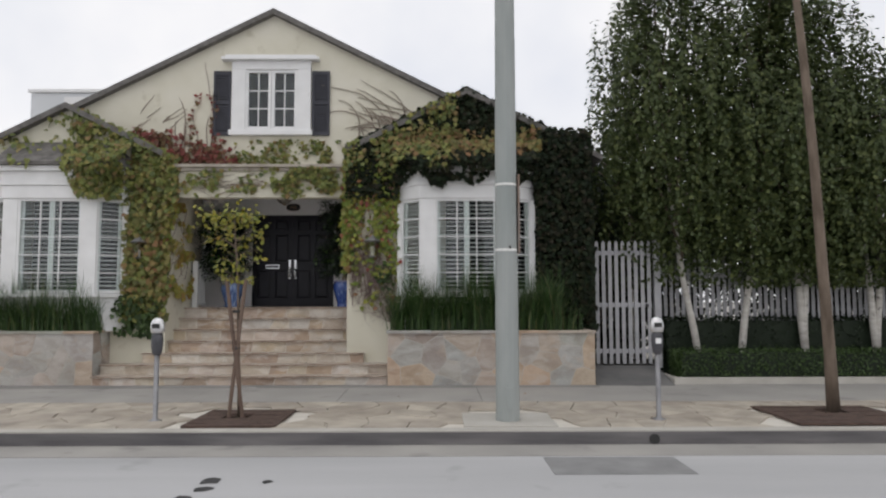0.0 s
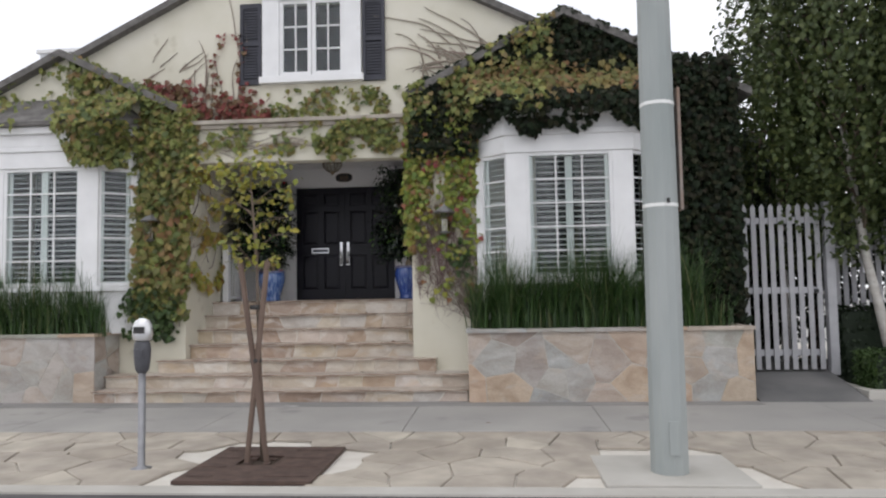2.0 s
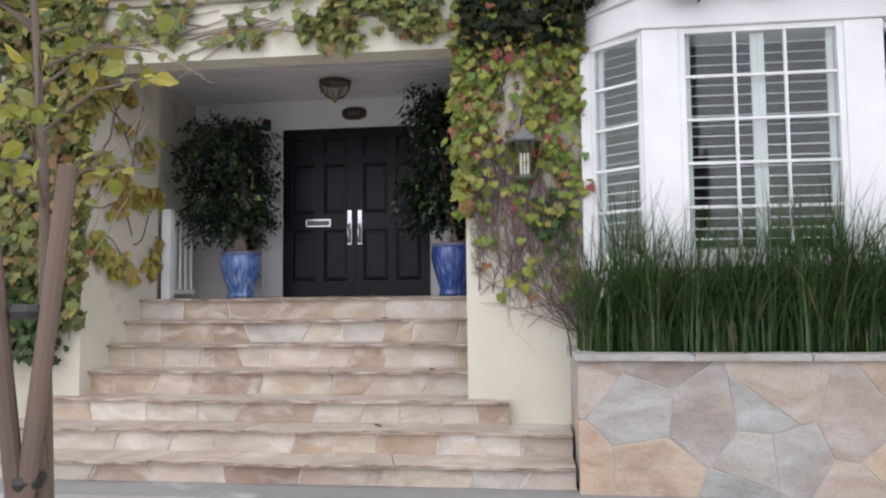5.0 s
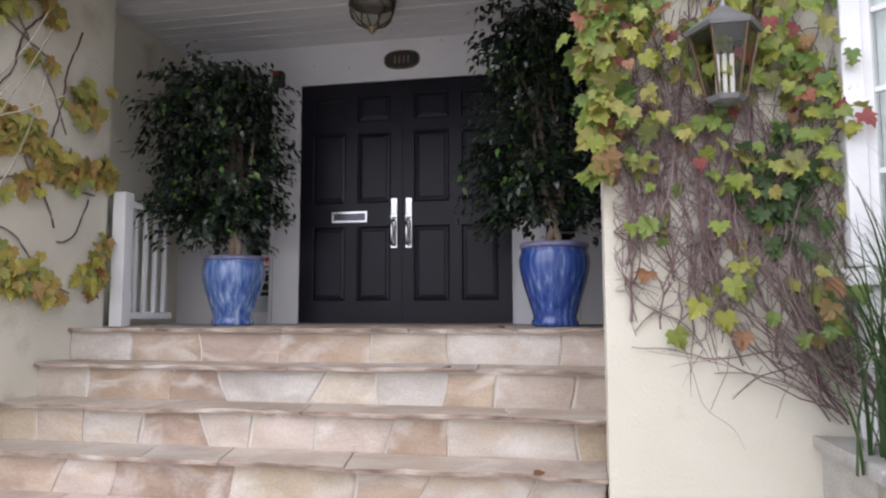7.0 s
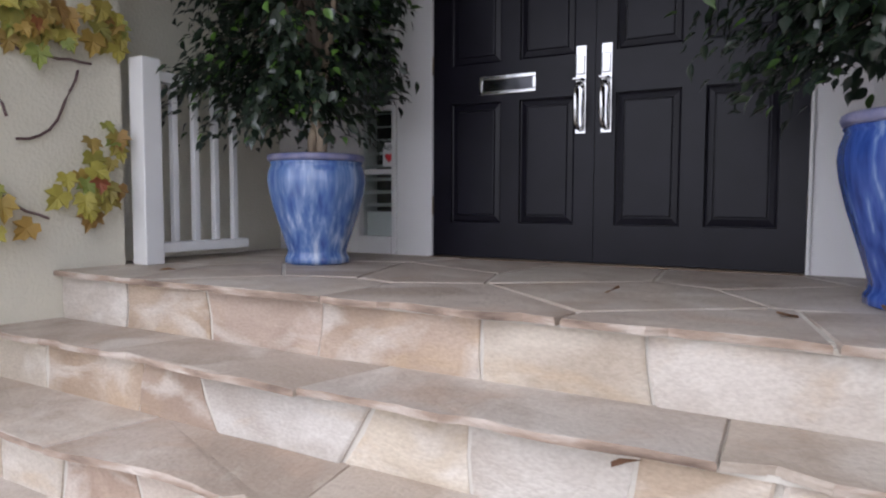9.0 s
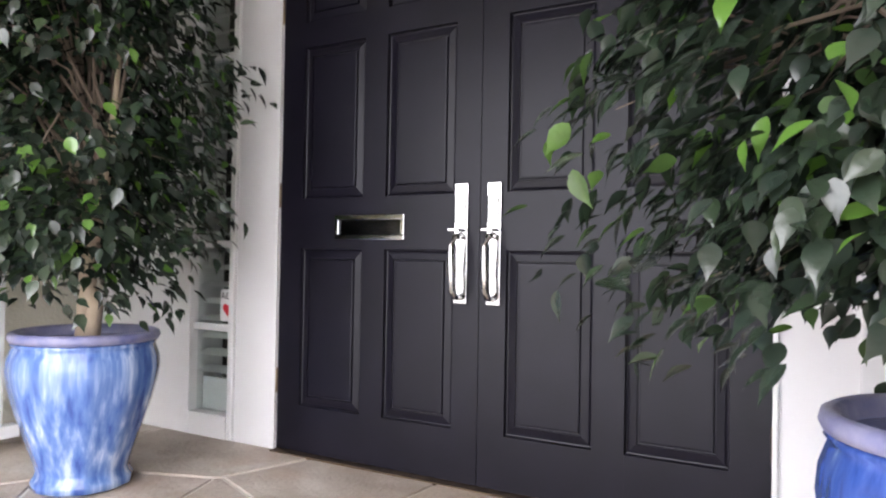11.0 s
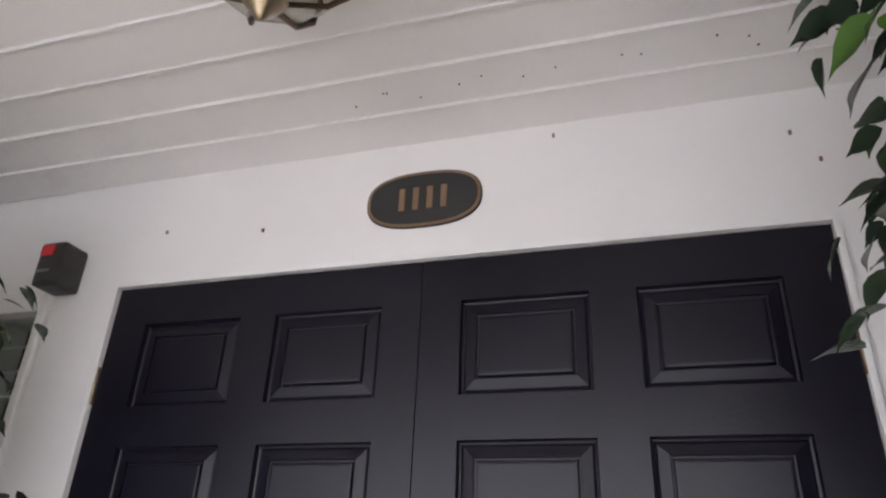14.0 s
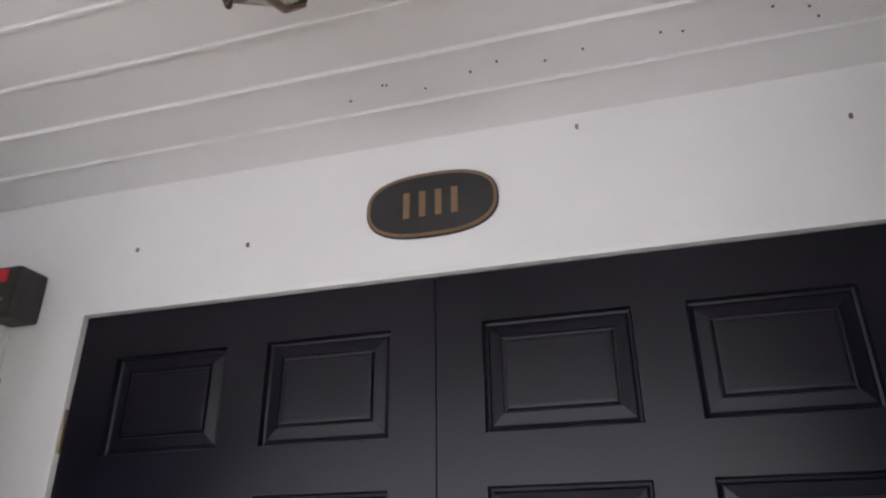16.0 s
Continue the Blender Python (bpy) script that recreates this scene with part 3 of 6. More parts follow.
structure("ledge", [(-6.9, -3.1, 15.0, 15.5, 4.165, 4.225), (-6.9, -3.1, 15.05, 15.5, 4.1, 4.164)], LEDGE, "weathered moulded ledge over the porch", "ledge", 0.012)
# main gable with its window opening
bm = bmesh.new()
GY, AP, AX = 15.5, 7.32, -4.82


def top(x):
    return AP - 0.5 * abs(x - AX)


wx0, wx1, wz0, wz1 = -5.38, -4.32, 5.0, 6.2
bm_prism(bm, [(-9.2, 4.2), (wx0, 4.2), (wx0, top(wx0)), (-9.2, top(-9.2))], GY, GY + 0.2)
bm_prism(bm, [(wx1, 4.2), (-0.45, 4.2), (-0.45, top(-0.45)), (wx1, top(wx1))], GY, GY + 0.2)
bm_prism(bm, [(wx0, 4.2), (wx1, 4.2), (wx1, wz0), (wx0, wz0)], GY, GY + 0.2)
bm_prism(bm, [(wx0, wz1), (wx1, wz1), (wx1, top(wx1)), (AX, AP), (wx0, top(wx0))], GY, GY + 0.2)
tagged(part("gable_wall", bm, STUCCO), "cream stucco main gable wall, lightly stained", "wall", "", "structure")
# porch back wall with openings for the door and the two side windows
structure("porch_wall", [(-8.2, -6.26, 17.605, 17.8, 1.3, 3.95), (-6.26, -5.97, 17.605, 17.8, 3.54, 3.95), (-6.26, -5.97, 17.605, 17.8, 1.3, 1.53), (-5.97, -5.735, 17.6, 17.8, 1.3, 3.95), (-5.735, -3.905, 17.6, 17.8, 3.565, 3.95),
                         (-3.905, -3.67, 17.6, 17.8, 1.3, 3.95), (-3.67, -3.38, 17.605, 17.8, 3.54, 3.95), (-3.67, -3.38, 17.605, 17.8, 1.3, 1.53), (-3.38, -1.6, 17.605, 17.8, 1.3, 3.95)], WHITE_WARM, "off-white painted porch wall round the door", "wall")
structure("porch_end_wall", [(-7.1, -6.87, 16.385, 17.6, 1.3, 3.914), (-1.6, -1.4, 16.3, 17.8, 1.3, 3.95), (-2.88, -1.6, 16.2, 16.38, 1.3, 3.95)], STUCCO, "cream stucco end walls of the porch", "wall")
# board ceiling of the porch, one mesh
bm = bmesh.new()
y = 17.6
k = 0
while y > 15.36:
    w = 0.148
    a = max(15.352, y - w + 0.006)
    bm_box(bm, -8.2, -1.6, a, y, 3.92 + 0.0015 * (k % 3), 3.95, 0.002)
    bm_box(bm, -8.19, -1.61, a - 0.004, a + 0.005, 3.915, 3.949, 0.0015)
    y -= w
    k += 1
bm_box(bm, -8.2, -1.6, 15.352, 17.8, 3.951, 4.05)
tagged(part("ceiling", bm, WHITE_WARM), "white painted board ceiling of the porch", "ceiling", "", "structure")
# near-black sheets behind the windows; the rooms' lack of light is their colour
structure("room_shell", [(-11.0, 1.25, 24, 24.2, 0, 6.8), (-8.4, -1.4, 17.95, 18.1, 1.2, 4.1)], ROOM_DARK, "near-black backing sheets, painted for unlit rooms behind the windows", "wall")


def slab_roof(name, ax, az, x_far, y0, y1, label):
    bm = bmesh.new()
    for sgn, far in x_far:
        dz = -0.5 * abs(far - ax)
        a = [(ax, az), (far, az + dz), (far, az + dz - 0.11), (ax, az - 0.11)]
        if sgn > 0:
            a = a[::-1]
        bm_prism(bm, a, y0, y1)
    return tagged(part(name, bm, ROOF), label, "roof", "", "structure")


slab_roof("main_roof", AX, AP + 0.1, ((-1, -9.35), (1, -0.3)), 15.36, 24.2, "dark grey shingled gable roof")
slab_roof("west_roof", -8.62, 5.4, ((-1, -11.35), (1, -6.75)), 14.93, 22, "dark grey shingled roof of the wing")
slab_roof("east_roof", -1.02, 5.68, ((-1, -3.35), (1, 1.55)), 14.93, 22, "dark shingled wing roof under ivy")
# far rooftop parapet
bldg = thing("rooftop_building", "pale grey rooftop building with a glazed parapet behind the house", "building", (-9.6, 19, 0))
box_part("wall", (-11.2, -8.0, 18.2, 21, 0.0, 6.55), PARAPET, bldg, 0.01)
box_part("parapet_rail", (-11.25, -7.95, 18.15, 18.25, 6.56, 6.64), WHITE, bldg, 0.01)
box_part("panel", (-10.4, -9.7, 18.16, 18.195, 5.2, 6.45), WHITE, bldg, 0.01)


# ---- stone steps ----
def ragged(xa, xb, y, row):
    """A split stone edge: slow waves, small breaks and now and then a chipped bite."""
    pts, x, bite = [], xa, 0.0
    while x < xb - 0.012:
        if R.random() < 0.09:
            bite = R.uniform(0.012, 0.03)
        pts.append((x, y + bite + 0.036 * noise.noise((1.9 * x, row * 3.1, 0)) + 0.009 * noise.noise((7.0 * x, row * 1.7, 4)) + R.uniform(-0.003, 0.003)))
        bite *= 0.45
        x += R.uniform(0.03, 0.1)
    pts.append((xb, pts[-1][1]))
    return pts


ST = [(1, 14.38, 0.31), (2, 14.68, 0.49), (3, 14.97, 0.672), (4, 15.25, 0.879), (5, 15.52, 1.086), (6, 15.79, 1.293), (7, 16.06, 1.5)]
SPAN = {1: (-7.68, -2.47), 2: (-7.68, -2.47), 3: (-7.05, -2.94), 4: (XL, XR), 5: (XL, XR + 0.15), 6: (XL, XR + 0.15), 7: (XL, XR + 0.15)}
blocks = []
for i, y, z in ST:
    x0, x1 = SPAN[i]
    back = 15.098 if i <= 3 else 16.38
    blocks.append((x0 + 0.003 * i, x1 - 0.003 * i, y + 0.02, back, 0.0 if i <= 3 else z - 0.3, z - 0.009))
blocks += [(SPAN[i][0] + 0.01, SPAN[i][1] - 0.01, y + 0.004, y + 0.019, z - 0.03, z - 0.016) for i, y, z in ST]
steps = structure("stone_steps", blocks, MORTAR, "stone-faced entrance steps with rough flagstone treads", "steps")
porch = structure("porch_floor", [(-6.865, -1.6, 16.39, 17.6, 1.2, 1.494), (XL + 0.02, XR + 0.13, 16.1, 16.4, 1.2, 1.493)], MORTAR, "flagstone porch floor with pale joints", "floor")
zp = 0.135
for i, y, z in ST:
    x0, x1 = SPAN[i]
    # riser stones
    x, lean = x0, 0.0
    while x < x1 - 0.02:
        w = min(R.uniform(0.24, 0.68), x1 - x)
        if x1 - x - w < 0.18:
            w = x1 - x
        nlean = R.choice((R.uniform(-0.02, 0.02), R.uniform(-0.06, 0.06))) if x + w < x1 - 0.1 else 0.0
        lo, hi, g_ = zp - 0.005, z - 0.022, R.uniform(0.004, 0.009)
        m1, m0 = R.uniform(-0.012, 0.012), R.uniform(-0.012, 0.012)
        poly = [(x + g_ + lean, lo), (x + w / 2, lo), (x + w - g_ + nlean, lo), (x + w - g_ + m1, (lo + hi) / 2), (x + w - g_ - nlean, hi), (x + w * 0.4, hi - R.uniform(0, 0.006)), (x + g_ - lean, hi), (x + g_ + m0, (lo + hi) / 2)]
        yy = y + 0.02
        stone("riser_stone", poly, R.uniform(0.005, 0.013), lambda a, b, d, yy=yy: (a, yy - d, b), STEPSTONE, steps, R, 0.01)
        lean = nlean
        x += w
    # tread slabs with ragged noses and slanting joints
    nxt = ST[i][1] + 0.03 if i < 7 else None
    x = x0
    far = nxt if nxt else 16.5
    slant = 0.0
    while x < x1 - 0.02 and i < 7:
        w = min(R.uniform(0.4, 1.15), x1 - x)
        if x1 - x - w < 0.3:
            w = x1 - x
        nslant = R.uniform(-0.11, 0.11) if x + w < x1 - 0.05 else 0.0
        drop = R.uniform(-0.012, 0.012)
        poly = [(a, b + drop) for a, b in ragged(x + 0.0015, x + w - 0.0015, y - 0.046, i)] + [(x + w - 0.0015 + nslant, far), (x + 0.0015 + slant, far)]
        lift = R.uniform(-0.003, 0.004)
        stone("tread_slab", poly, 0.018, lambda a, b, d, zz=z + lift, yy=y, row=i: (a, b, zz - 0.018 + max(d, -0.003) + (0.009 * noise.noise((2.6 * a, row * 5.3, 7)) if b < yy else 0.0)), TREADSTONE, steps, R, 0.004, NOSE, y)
        slant = nslant
        x += w
    zp = z
# porch flags
for poly in cells(-6.86, -2.3, 16.03, 17.59, 0.66, 0.5, R, 0.42, 0.007):
    cy = sum(p[1] for p in poly) / len(poly)
    fr = []
    for k, (x, y) in enumerate(poly):
        x2, y2 = poly[(k + 1) % len(poly)]
        if y < 16.04 and y2 < 16.04:
            edge_pts = ragged(min(x, x2), max(x, x2), y - 0.004, 7)
            fr += edge_pts[:-1] if x < x2 else edge_pts[:0:-1]
        else:
            fr.append((x, y))
    inside = [(min(max(x, XL + 0.004), XR + 0.146) if y < 16.385 else x, y) for x, y in fr]
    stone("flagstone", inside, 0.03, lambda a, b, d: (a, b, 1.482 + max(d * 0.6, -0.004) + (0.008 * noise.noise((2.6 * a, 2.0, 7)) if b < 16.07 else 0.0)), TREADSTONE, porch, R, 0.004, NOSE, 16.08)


# ---- planters ----
def planter(name, x0, x1, y0, y1, z1, seedn, label):
    ob = structure(name, [(x0 + 0.02, x1 - 0.02, y0 + 0.02, y1, 0.0, z1 - 0.035)], GROUT, label, "planter")
    rr = random.Random(seedn)
    for poly in cells(x0 + 0.005, x1 - 0.005, 0.1, z1 - 0.03, 0.46, 0.36, rr, 0.62, 0.005):
        stone("wall_stone", poly, 0.004, lambda a, b, d: (a, y0 + 0.018 - d, b), PLANTSTONE, ob, rr, 0.012)
    for xx, sgn in ((x0, -1), (x1, 1)):
        for poly in cells(y0 + 0.02, y1, 0.1, z1 - 0.03, 0.42, 0.33, rr, 0.35, 0.007):
            stone("wall_stone", poly, 0.009, lambda a, b, d, xx=xx, sgn=sgn: (xx - sgn * 0.018 + sgn * d, a, b), PLANTSTONE, ob, rr, 0.008)
    x = x0 - 0.02
    while x < x1:
        w = min(rr.uniform(0.5, 1.1), x1 + 0.02 - x)
        n = max(3, int(w / 0.1))
        front = [(x + 0.003 + (w - 0.006) * q / n, y0 - 0.025 + rr.uniform(-0.01, 0.01)) for q in range(n + 1)]
        stone("cap_stone", front + [(x + w - 0.003, y0 + 0.16), (x + 0.003, y0 + 0.16)], 0.034, lambda a, b, d: (a, b, z1 - 0.034 + d), PLANTSTONE, ob, rr, 0.006)
        x += w
    for xa, xb in ((x0 - 0.022, x0 + 0.15), (x1 - 0.15, x1 + 0.022)):
        stone("cap_stone", [(xa, y0 + 0.164), (xb, y0 + 0.164), (xb - 0.01, y0 + 0.4), (xb, y1 - 0.004), (xa, y1 - 0.004), (xa + 0.012, y0 + 0.36)], 0.034, lambda a, b, d: (a, b, z1 - 0.034 + d), PLANTSTONE, ob, rr, 0.006)
    structure(name.replace("planter", "planter_soil"), [(x0 + 0.04, x1 - 0.04, y0 + 0.17, y1 - 0.005, z1 - 0.2, z1 - 0.02)], SOIL, "dark soil inside the planter", "soil")
    return ob


planter("planter_east", -2.46, 1.21, 14.28, 15.095, 1.105, 3, "stone-clad planter wall of mixed grey and orange stones")
planter("planter_west", -11.2, -7.69, 14.42, 15.095, 1.105, 4, "stone-clad planter wall of mottled grey stones")


# ---- bay windows ----
def louver_mesh(w):
    vs = [(-w / 2, -0.033, -0.014), (w / 2, -0.033, -0.014), (w / 2, 0.0, 0.005), (-w / 2, 0.0, 0.005), (-w / 2, 0.033, 0.014), (w / 2, 0.033, 0.014), (w / 2, 0.0, -0.004), (-w / 2, 0.0, -0.004)]
    return mesh_of("louver", vs, [(0, 1, 2, 3), (3, 2, 5, 4), (1, 0, 7, 6), (6, 7, 4, 5), (0, 3, 4, 7), (2, 1, 6, 5)], WHITE)


def sash(parent, p0, p1, z0, z1, cols, rows, panels, pitch=0.078):
    """Glazing between two plan points: frame, muntins, pane, and louvred shutters behind it."""
    a, b = Vector((*p0, 0)), Vector((*p1, 0))
    L = (b - a).length
    m = Matrix.Translation(a) @ Matrix.Rotation(math.atan2(b.y - a.y, b.x - a.x), 4, "Z")

    def put(name, boxes, material, par, bevel=0.003):
        bm = bmesh.new()
        for q in boxes:
            bm_box(bm, *q, bevel=bevel)
        bmesh.ops.transform(bm, matrix=m, verts=bm.verts)
        return part(name, bm, material, par)

    fr = put("window_frame", [(0, 0.045, -0.01, 0.05, z0, z1), (L - 0.045, L, -0.01, 0.05, z0, z1), (0.0455, L - 0.0455, -0.01, 0.05, z1 - 0.045, z1), (0.0455, L - 0.0455, -0.01, 0.05, z0, z0 + 0.05)], WHITE, parent)
    for c in range(1, cols):
        x = 0.045 + (L - 0.09) * c / cols
        put("muntin", [(x - 0.011, x + 0.011, -0.004, 0.028, z0 + 0.0505, z1 - 0.0455)], WHITE, fr)
    for r_ in range(1, rows):
        z = z1 - 0.045 - (z1 - z0 - 0.09) * r_ / rows
        put("muntin", [(0.046, L - 0.046, -0.003, 0.027, z - 0.011, z + 0.011)], WHITE, fr)
    g = put("pane", [(0.04, L - 0.04, 0.012, 0.016, z0 + 0.04, z1 - 0.04)], GLASS, fr, 0)
    g.visible_shadow = False
    pw = (L - 0.09) / panels
    for k in range(panels):
        x0, x1 = 0.045 + pw * k, 0.045 + pw * (k + 1)
        sh = put("shutter_frame", [(x0, x0 + 0.05, 0.053, 0.075, z0, z1), (x1 - 0.05, x1 - 0.001, 0.053, 0.075, z0, z1)], WHITE, parent)
        me = louver_mesh(pw - 0.1)
        z = z0 + 0.06
        while z < z1 - 0.05:
            lv = new("louver", me)
            lv.parent = sh
            lv.matrix_parent_inverse = Matrix.Identity(4)
            lv.matrix_basis = m @ Matrix.Translation(((x0 + x1) / 2, 0.06, z)) @ Matrix.Rotation(radians(R.uniform(-3, 3) - 5), 4, "X")
            z += pitch
    return fr


def bay(cx, label):
    t = thing("bay_window", label, "window", (cx, 14.9, 1.2), "bay windows of the house")
    fy = 14.69
    A, B, C_, D = (cx - 1.28, WY - 0.002), (cx - 0.865, fy), (cx + 0.865, fy), (cx + 1.28, WY - 0.002)
    z0, z1 = 1.78, 3.52

    def ring(name, lo, hi, out, material=WHITE):
        bm = bmesh.new()
        o = out
        poly = [(A[0] - o, A[1]), (B[0] - o * 0.8, B[1] - o), (C_[0] + o * 0.8, C_[1] - o), (D[0] + o, D[1])]
        lo_v = [bm.verts.new((*p, lo)) for p in poly]
        hi_v = [bm.verts.new((*p, hi)) for p in poly]
        n = len(poly)
        bm.faces.new(lo_v[::-1])
        bm.faces.new(hi_v)
        for i in range(n):
            bm.faces.new((lo_v[i], lo_v[(i + 1) % n], hi_v[(i + 1) % n], hi_v[i]))
        bmesh.ops.bevel(bm, geom=list(bm.edges), offset=0.006, segments=1, affect="EDGES")
        return part(name, bm, material, t)

    ring("base_panel", 1.08, 1.7, 0.0)
    ring("sill", 1.701, 1.775, 0.05)
    ring("head_board", 3.521, 3.76, 0.02)
    ring("moulding", 3.762, 3.84, 0.05)
    ring("frieze", 3.842, 4.02, 0.03)
    ring("cornice", 4.022, 4.12, 0.1)
    ring("roof_edge", 4.122, 4.18, 0.17, ROOF)
    bm = bmesh.new()
    base = [(A[0] - 0.17, A[1]), (B[0] - 0.13, B[1] - 0.17), (C_[0] + 0.13, C_[1] - 0.17), (D[0] + 0.17, D[1])]
    lo_v = [bm.verts.new((*p, 4.182)) for p in base]
    hi_v = [bm.verts.new((cx - 0.95, WY, 4.66)), bm.verts.new((cx + 0.95, WY, 4.66))]
    bm.faces.new((lo_v[0], lo_v[1], hi_v[0]))
    bm.faces.new((lo_v[1], lo_v[2], hi_v[1], hi_v[0]))
    bm.faces.new((lo_v[2], lo_v[3], hi_v[1]))
    bm.faces.new(lo_v[::-1])
    bm.faces.new((lo_v[0], hi_v[0], hi_v[1], lo_v[3]))
    part("roof", bm, ROOF, t)
    # posts
    for x0, x1 in ((cx - 0.865, cx - 0.59), (cx + 0.59, cx + 0.865)):
        box_part("post", (x0, x1, fy, fy + 0.1, z0 - 0.003, z1 - 0.001), WHITE, t, 0.008)
    for x0, x1 in ((A[0] - 0.02, A[0] + 0.06), (D[0] - 0.06, D[0] + 0.02)):
        box_part("post", (x0, x1, WY - 0.09, WY - 0.004, z0 - 0.003, z1 - 0.001), WHITE, t, 0.008)
    sash(t, (cx - 0.589, fy + 0.02), (cx + 0.589, fy + 0.02), z0, z1, 3, 5, 2)
    sash(t, (A[0] + 0.06, A[1] - 0.06), (B[0] + 0.02, B[1] + 0.04), z0, z1, 1, 5, 1)
    sash(t, (C_[0] - 0.02, C_[1] + 0.04), (D[0] - 0.06, D[1] - 0.06), z0, z1, 1, 5, 1)
    return t


bay(CR, "white painted bay window with louvred shutters inside, ivy over its roof")
bay(CL, "white painted bay window with louvred shutters inside, moulded cornice")
# backing sheets painted near-black for the unlit space inside the bays
structure("bay_backs", [(CR - 1.28, CR + 1.28, 16.4, 16.5, 1.1, 4.2), (CL - 1.28, CL + 1.28, 16.4, 16.5, 1.1, 4.2)], ROOM_DARK, "near-black backing sheets, painted for unlit rooms inside the bays", "wall")

# ---- upper window and its shutters ----
uw = thing("upper_window", "white casement window with small panes under a flat cap", "window", (-4.85, 15.5, 5.6))
FX0, FX1, FZ0, FZ1 = -5.63, -4.07, 4.88, 6.37
for nm, q in (("jamb", (FX0, -5.36, 15.43, 15.52, 4.985, 6.2)), ("jamb", (-4.34, FX1, 15.43, 15.52, 4.985, 6.2)), ("head_board", (FX0, FX1, 15.425, 15.52, 6.201, FZ1)), ("sill", (FX0 - 0.04, FX1 + 0.04, 15.39, 15.53, FZ0, 4.984)), ("cap", (-5.82, -3.9, 15.33, 15.52, 6.371, 6.43)), ("cap_moulding", (-5.75, -3.97, 15.37, 15.52, 6.431, 6.48))):
    box_part(nm, q, WHITE, uw, 0.008)
for x0, x1 in ((-5.36, -4.855), (-4.845, -4.34)):
    bm = bmesh.new()
    for q in ((x0, x0 + 0.06, 15.46, 15.51, 4.986, 6.2), (x1 - 0.06, x1, 15.46, 15.51, 4.986, 6.2), (x0 + 0.0605, x1 - 0.0605, 15.46, 15.51, 6.14, 6.2), (x0 + 0.0605, x1 - 0.0605, 15.46, 15.51, 4.986, 5.06)):
        bm_box(bm, *q, bevel=0.004)
    fr = part("casement", bm, WHITE, uw)
    xm = (x0 + x1) / 2
    box_part("muntin", (xm - 0.012, xm + 0.012, 15.47, 15.5, 5.061, 6.139), WHITE, fr, 0.003)
    for z in (5.42, 5.78):
        box_part("muntin", (x0 + 0.061, x1 - 0.061, 15.472, 15.498, z - 0.012, z + 0.012), WHITE, fr, 0.003)
    g = box_part("pane", (x0 + 0.05, x1 - 0.05, 15.484, 15.488, 5.05, 6.15), GLASS, fr, 0)
    g.visible_shadow = False
# one more sheet painted dark, for the unlit upper room
structure("upper_room", [(-5.6, -4.1, 16.3, 16.4, 4.8, 6.4)], ROOM_DARK, "near-black backing sheet, painted for the unlit upper room", "wall")
for x0, x1 in ((-5.99, -5.65), (-4.05, -3.7)):
    sh = thing("shutter", "black louvred wooden shutter beside the upper window", "shutter", ((x0 + x1) / 2, 15.48, 5.5), "shutters of the upper window")
    bm = bmesh.new()
    for q in ((x0, x0 + 0.05, 15.45, 15.495, 4.88, 6.17), (x1 - 0.05, x1, 15.45, 15.495, 4.88, 6.17), (x0 + 0.0505, x1 - 0.0505, 15.45, 15.495, 6.1, 6.17), (x0 + 0.0505, x1 - 0.0505, 15.45, 15.495, 4.88, 4.96), (x0 + 0.0505, x1 - 0.0505, 15.45, 15.495, 5.5, 5.56), (x0 + 0.05, x1 - 0.05, 15.485, 15.494, 4.95, 6.1)):
        bm_box(bm, *q)
    fr = part("frame", bm, SHUTTER, sh)
    z = 4.99
    while z < 6.08:
        if not 5.47 < z < 5.58:
            box_part("slat", (x0 + 0.051, x1 - 0.051, 15.462, 15.482, z, z + 0.03), SHUTTER, sh, 0)
        z += 0.045


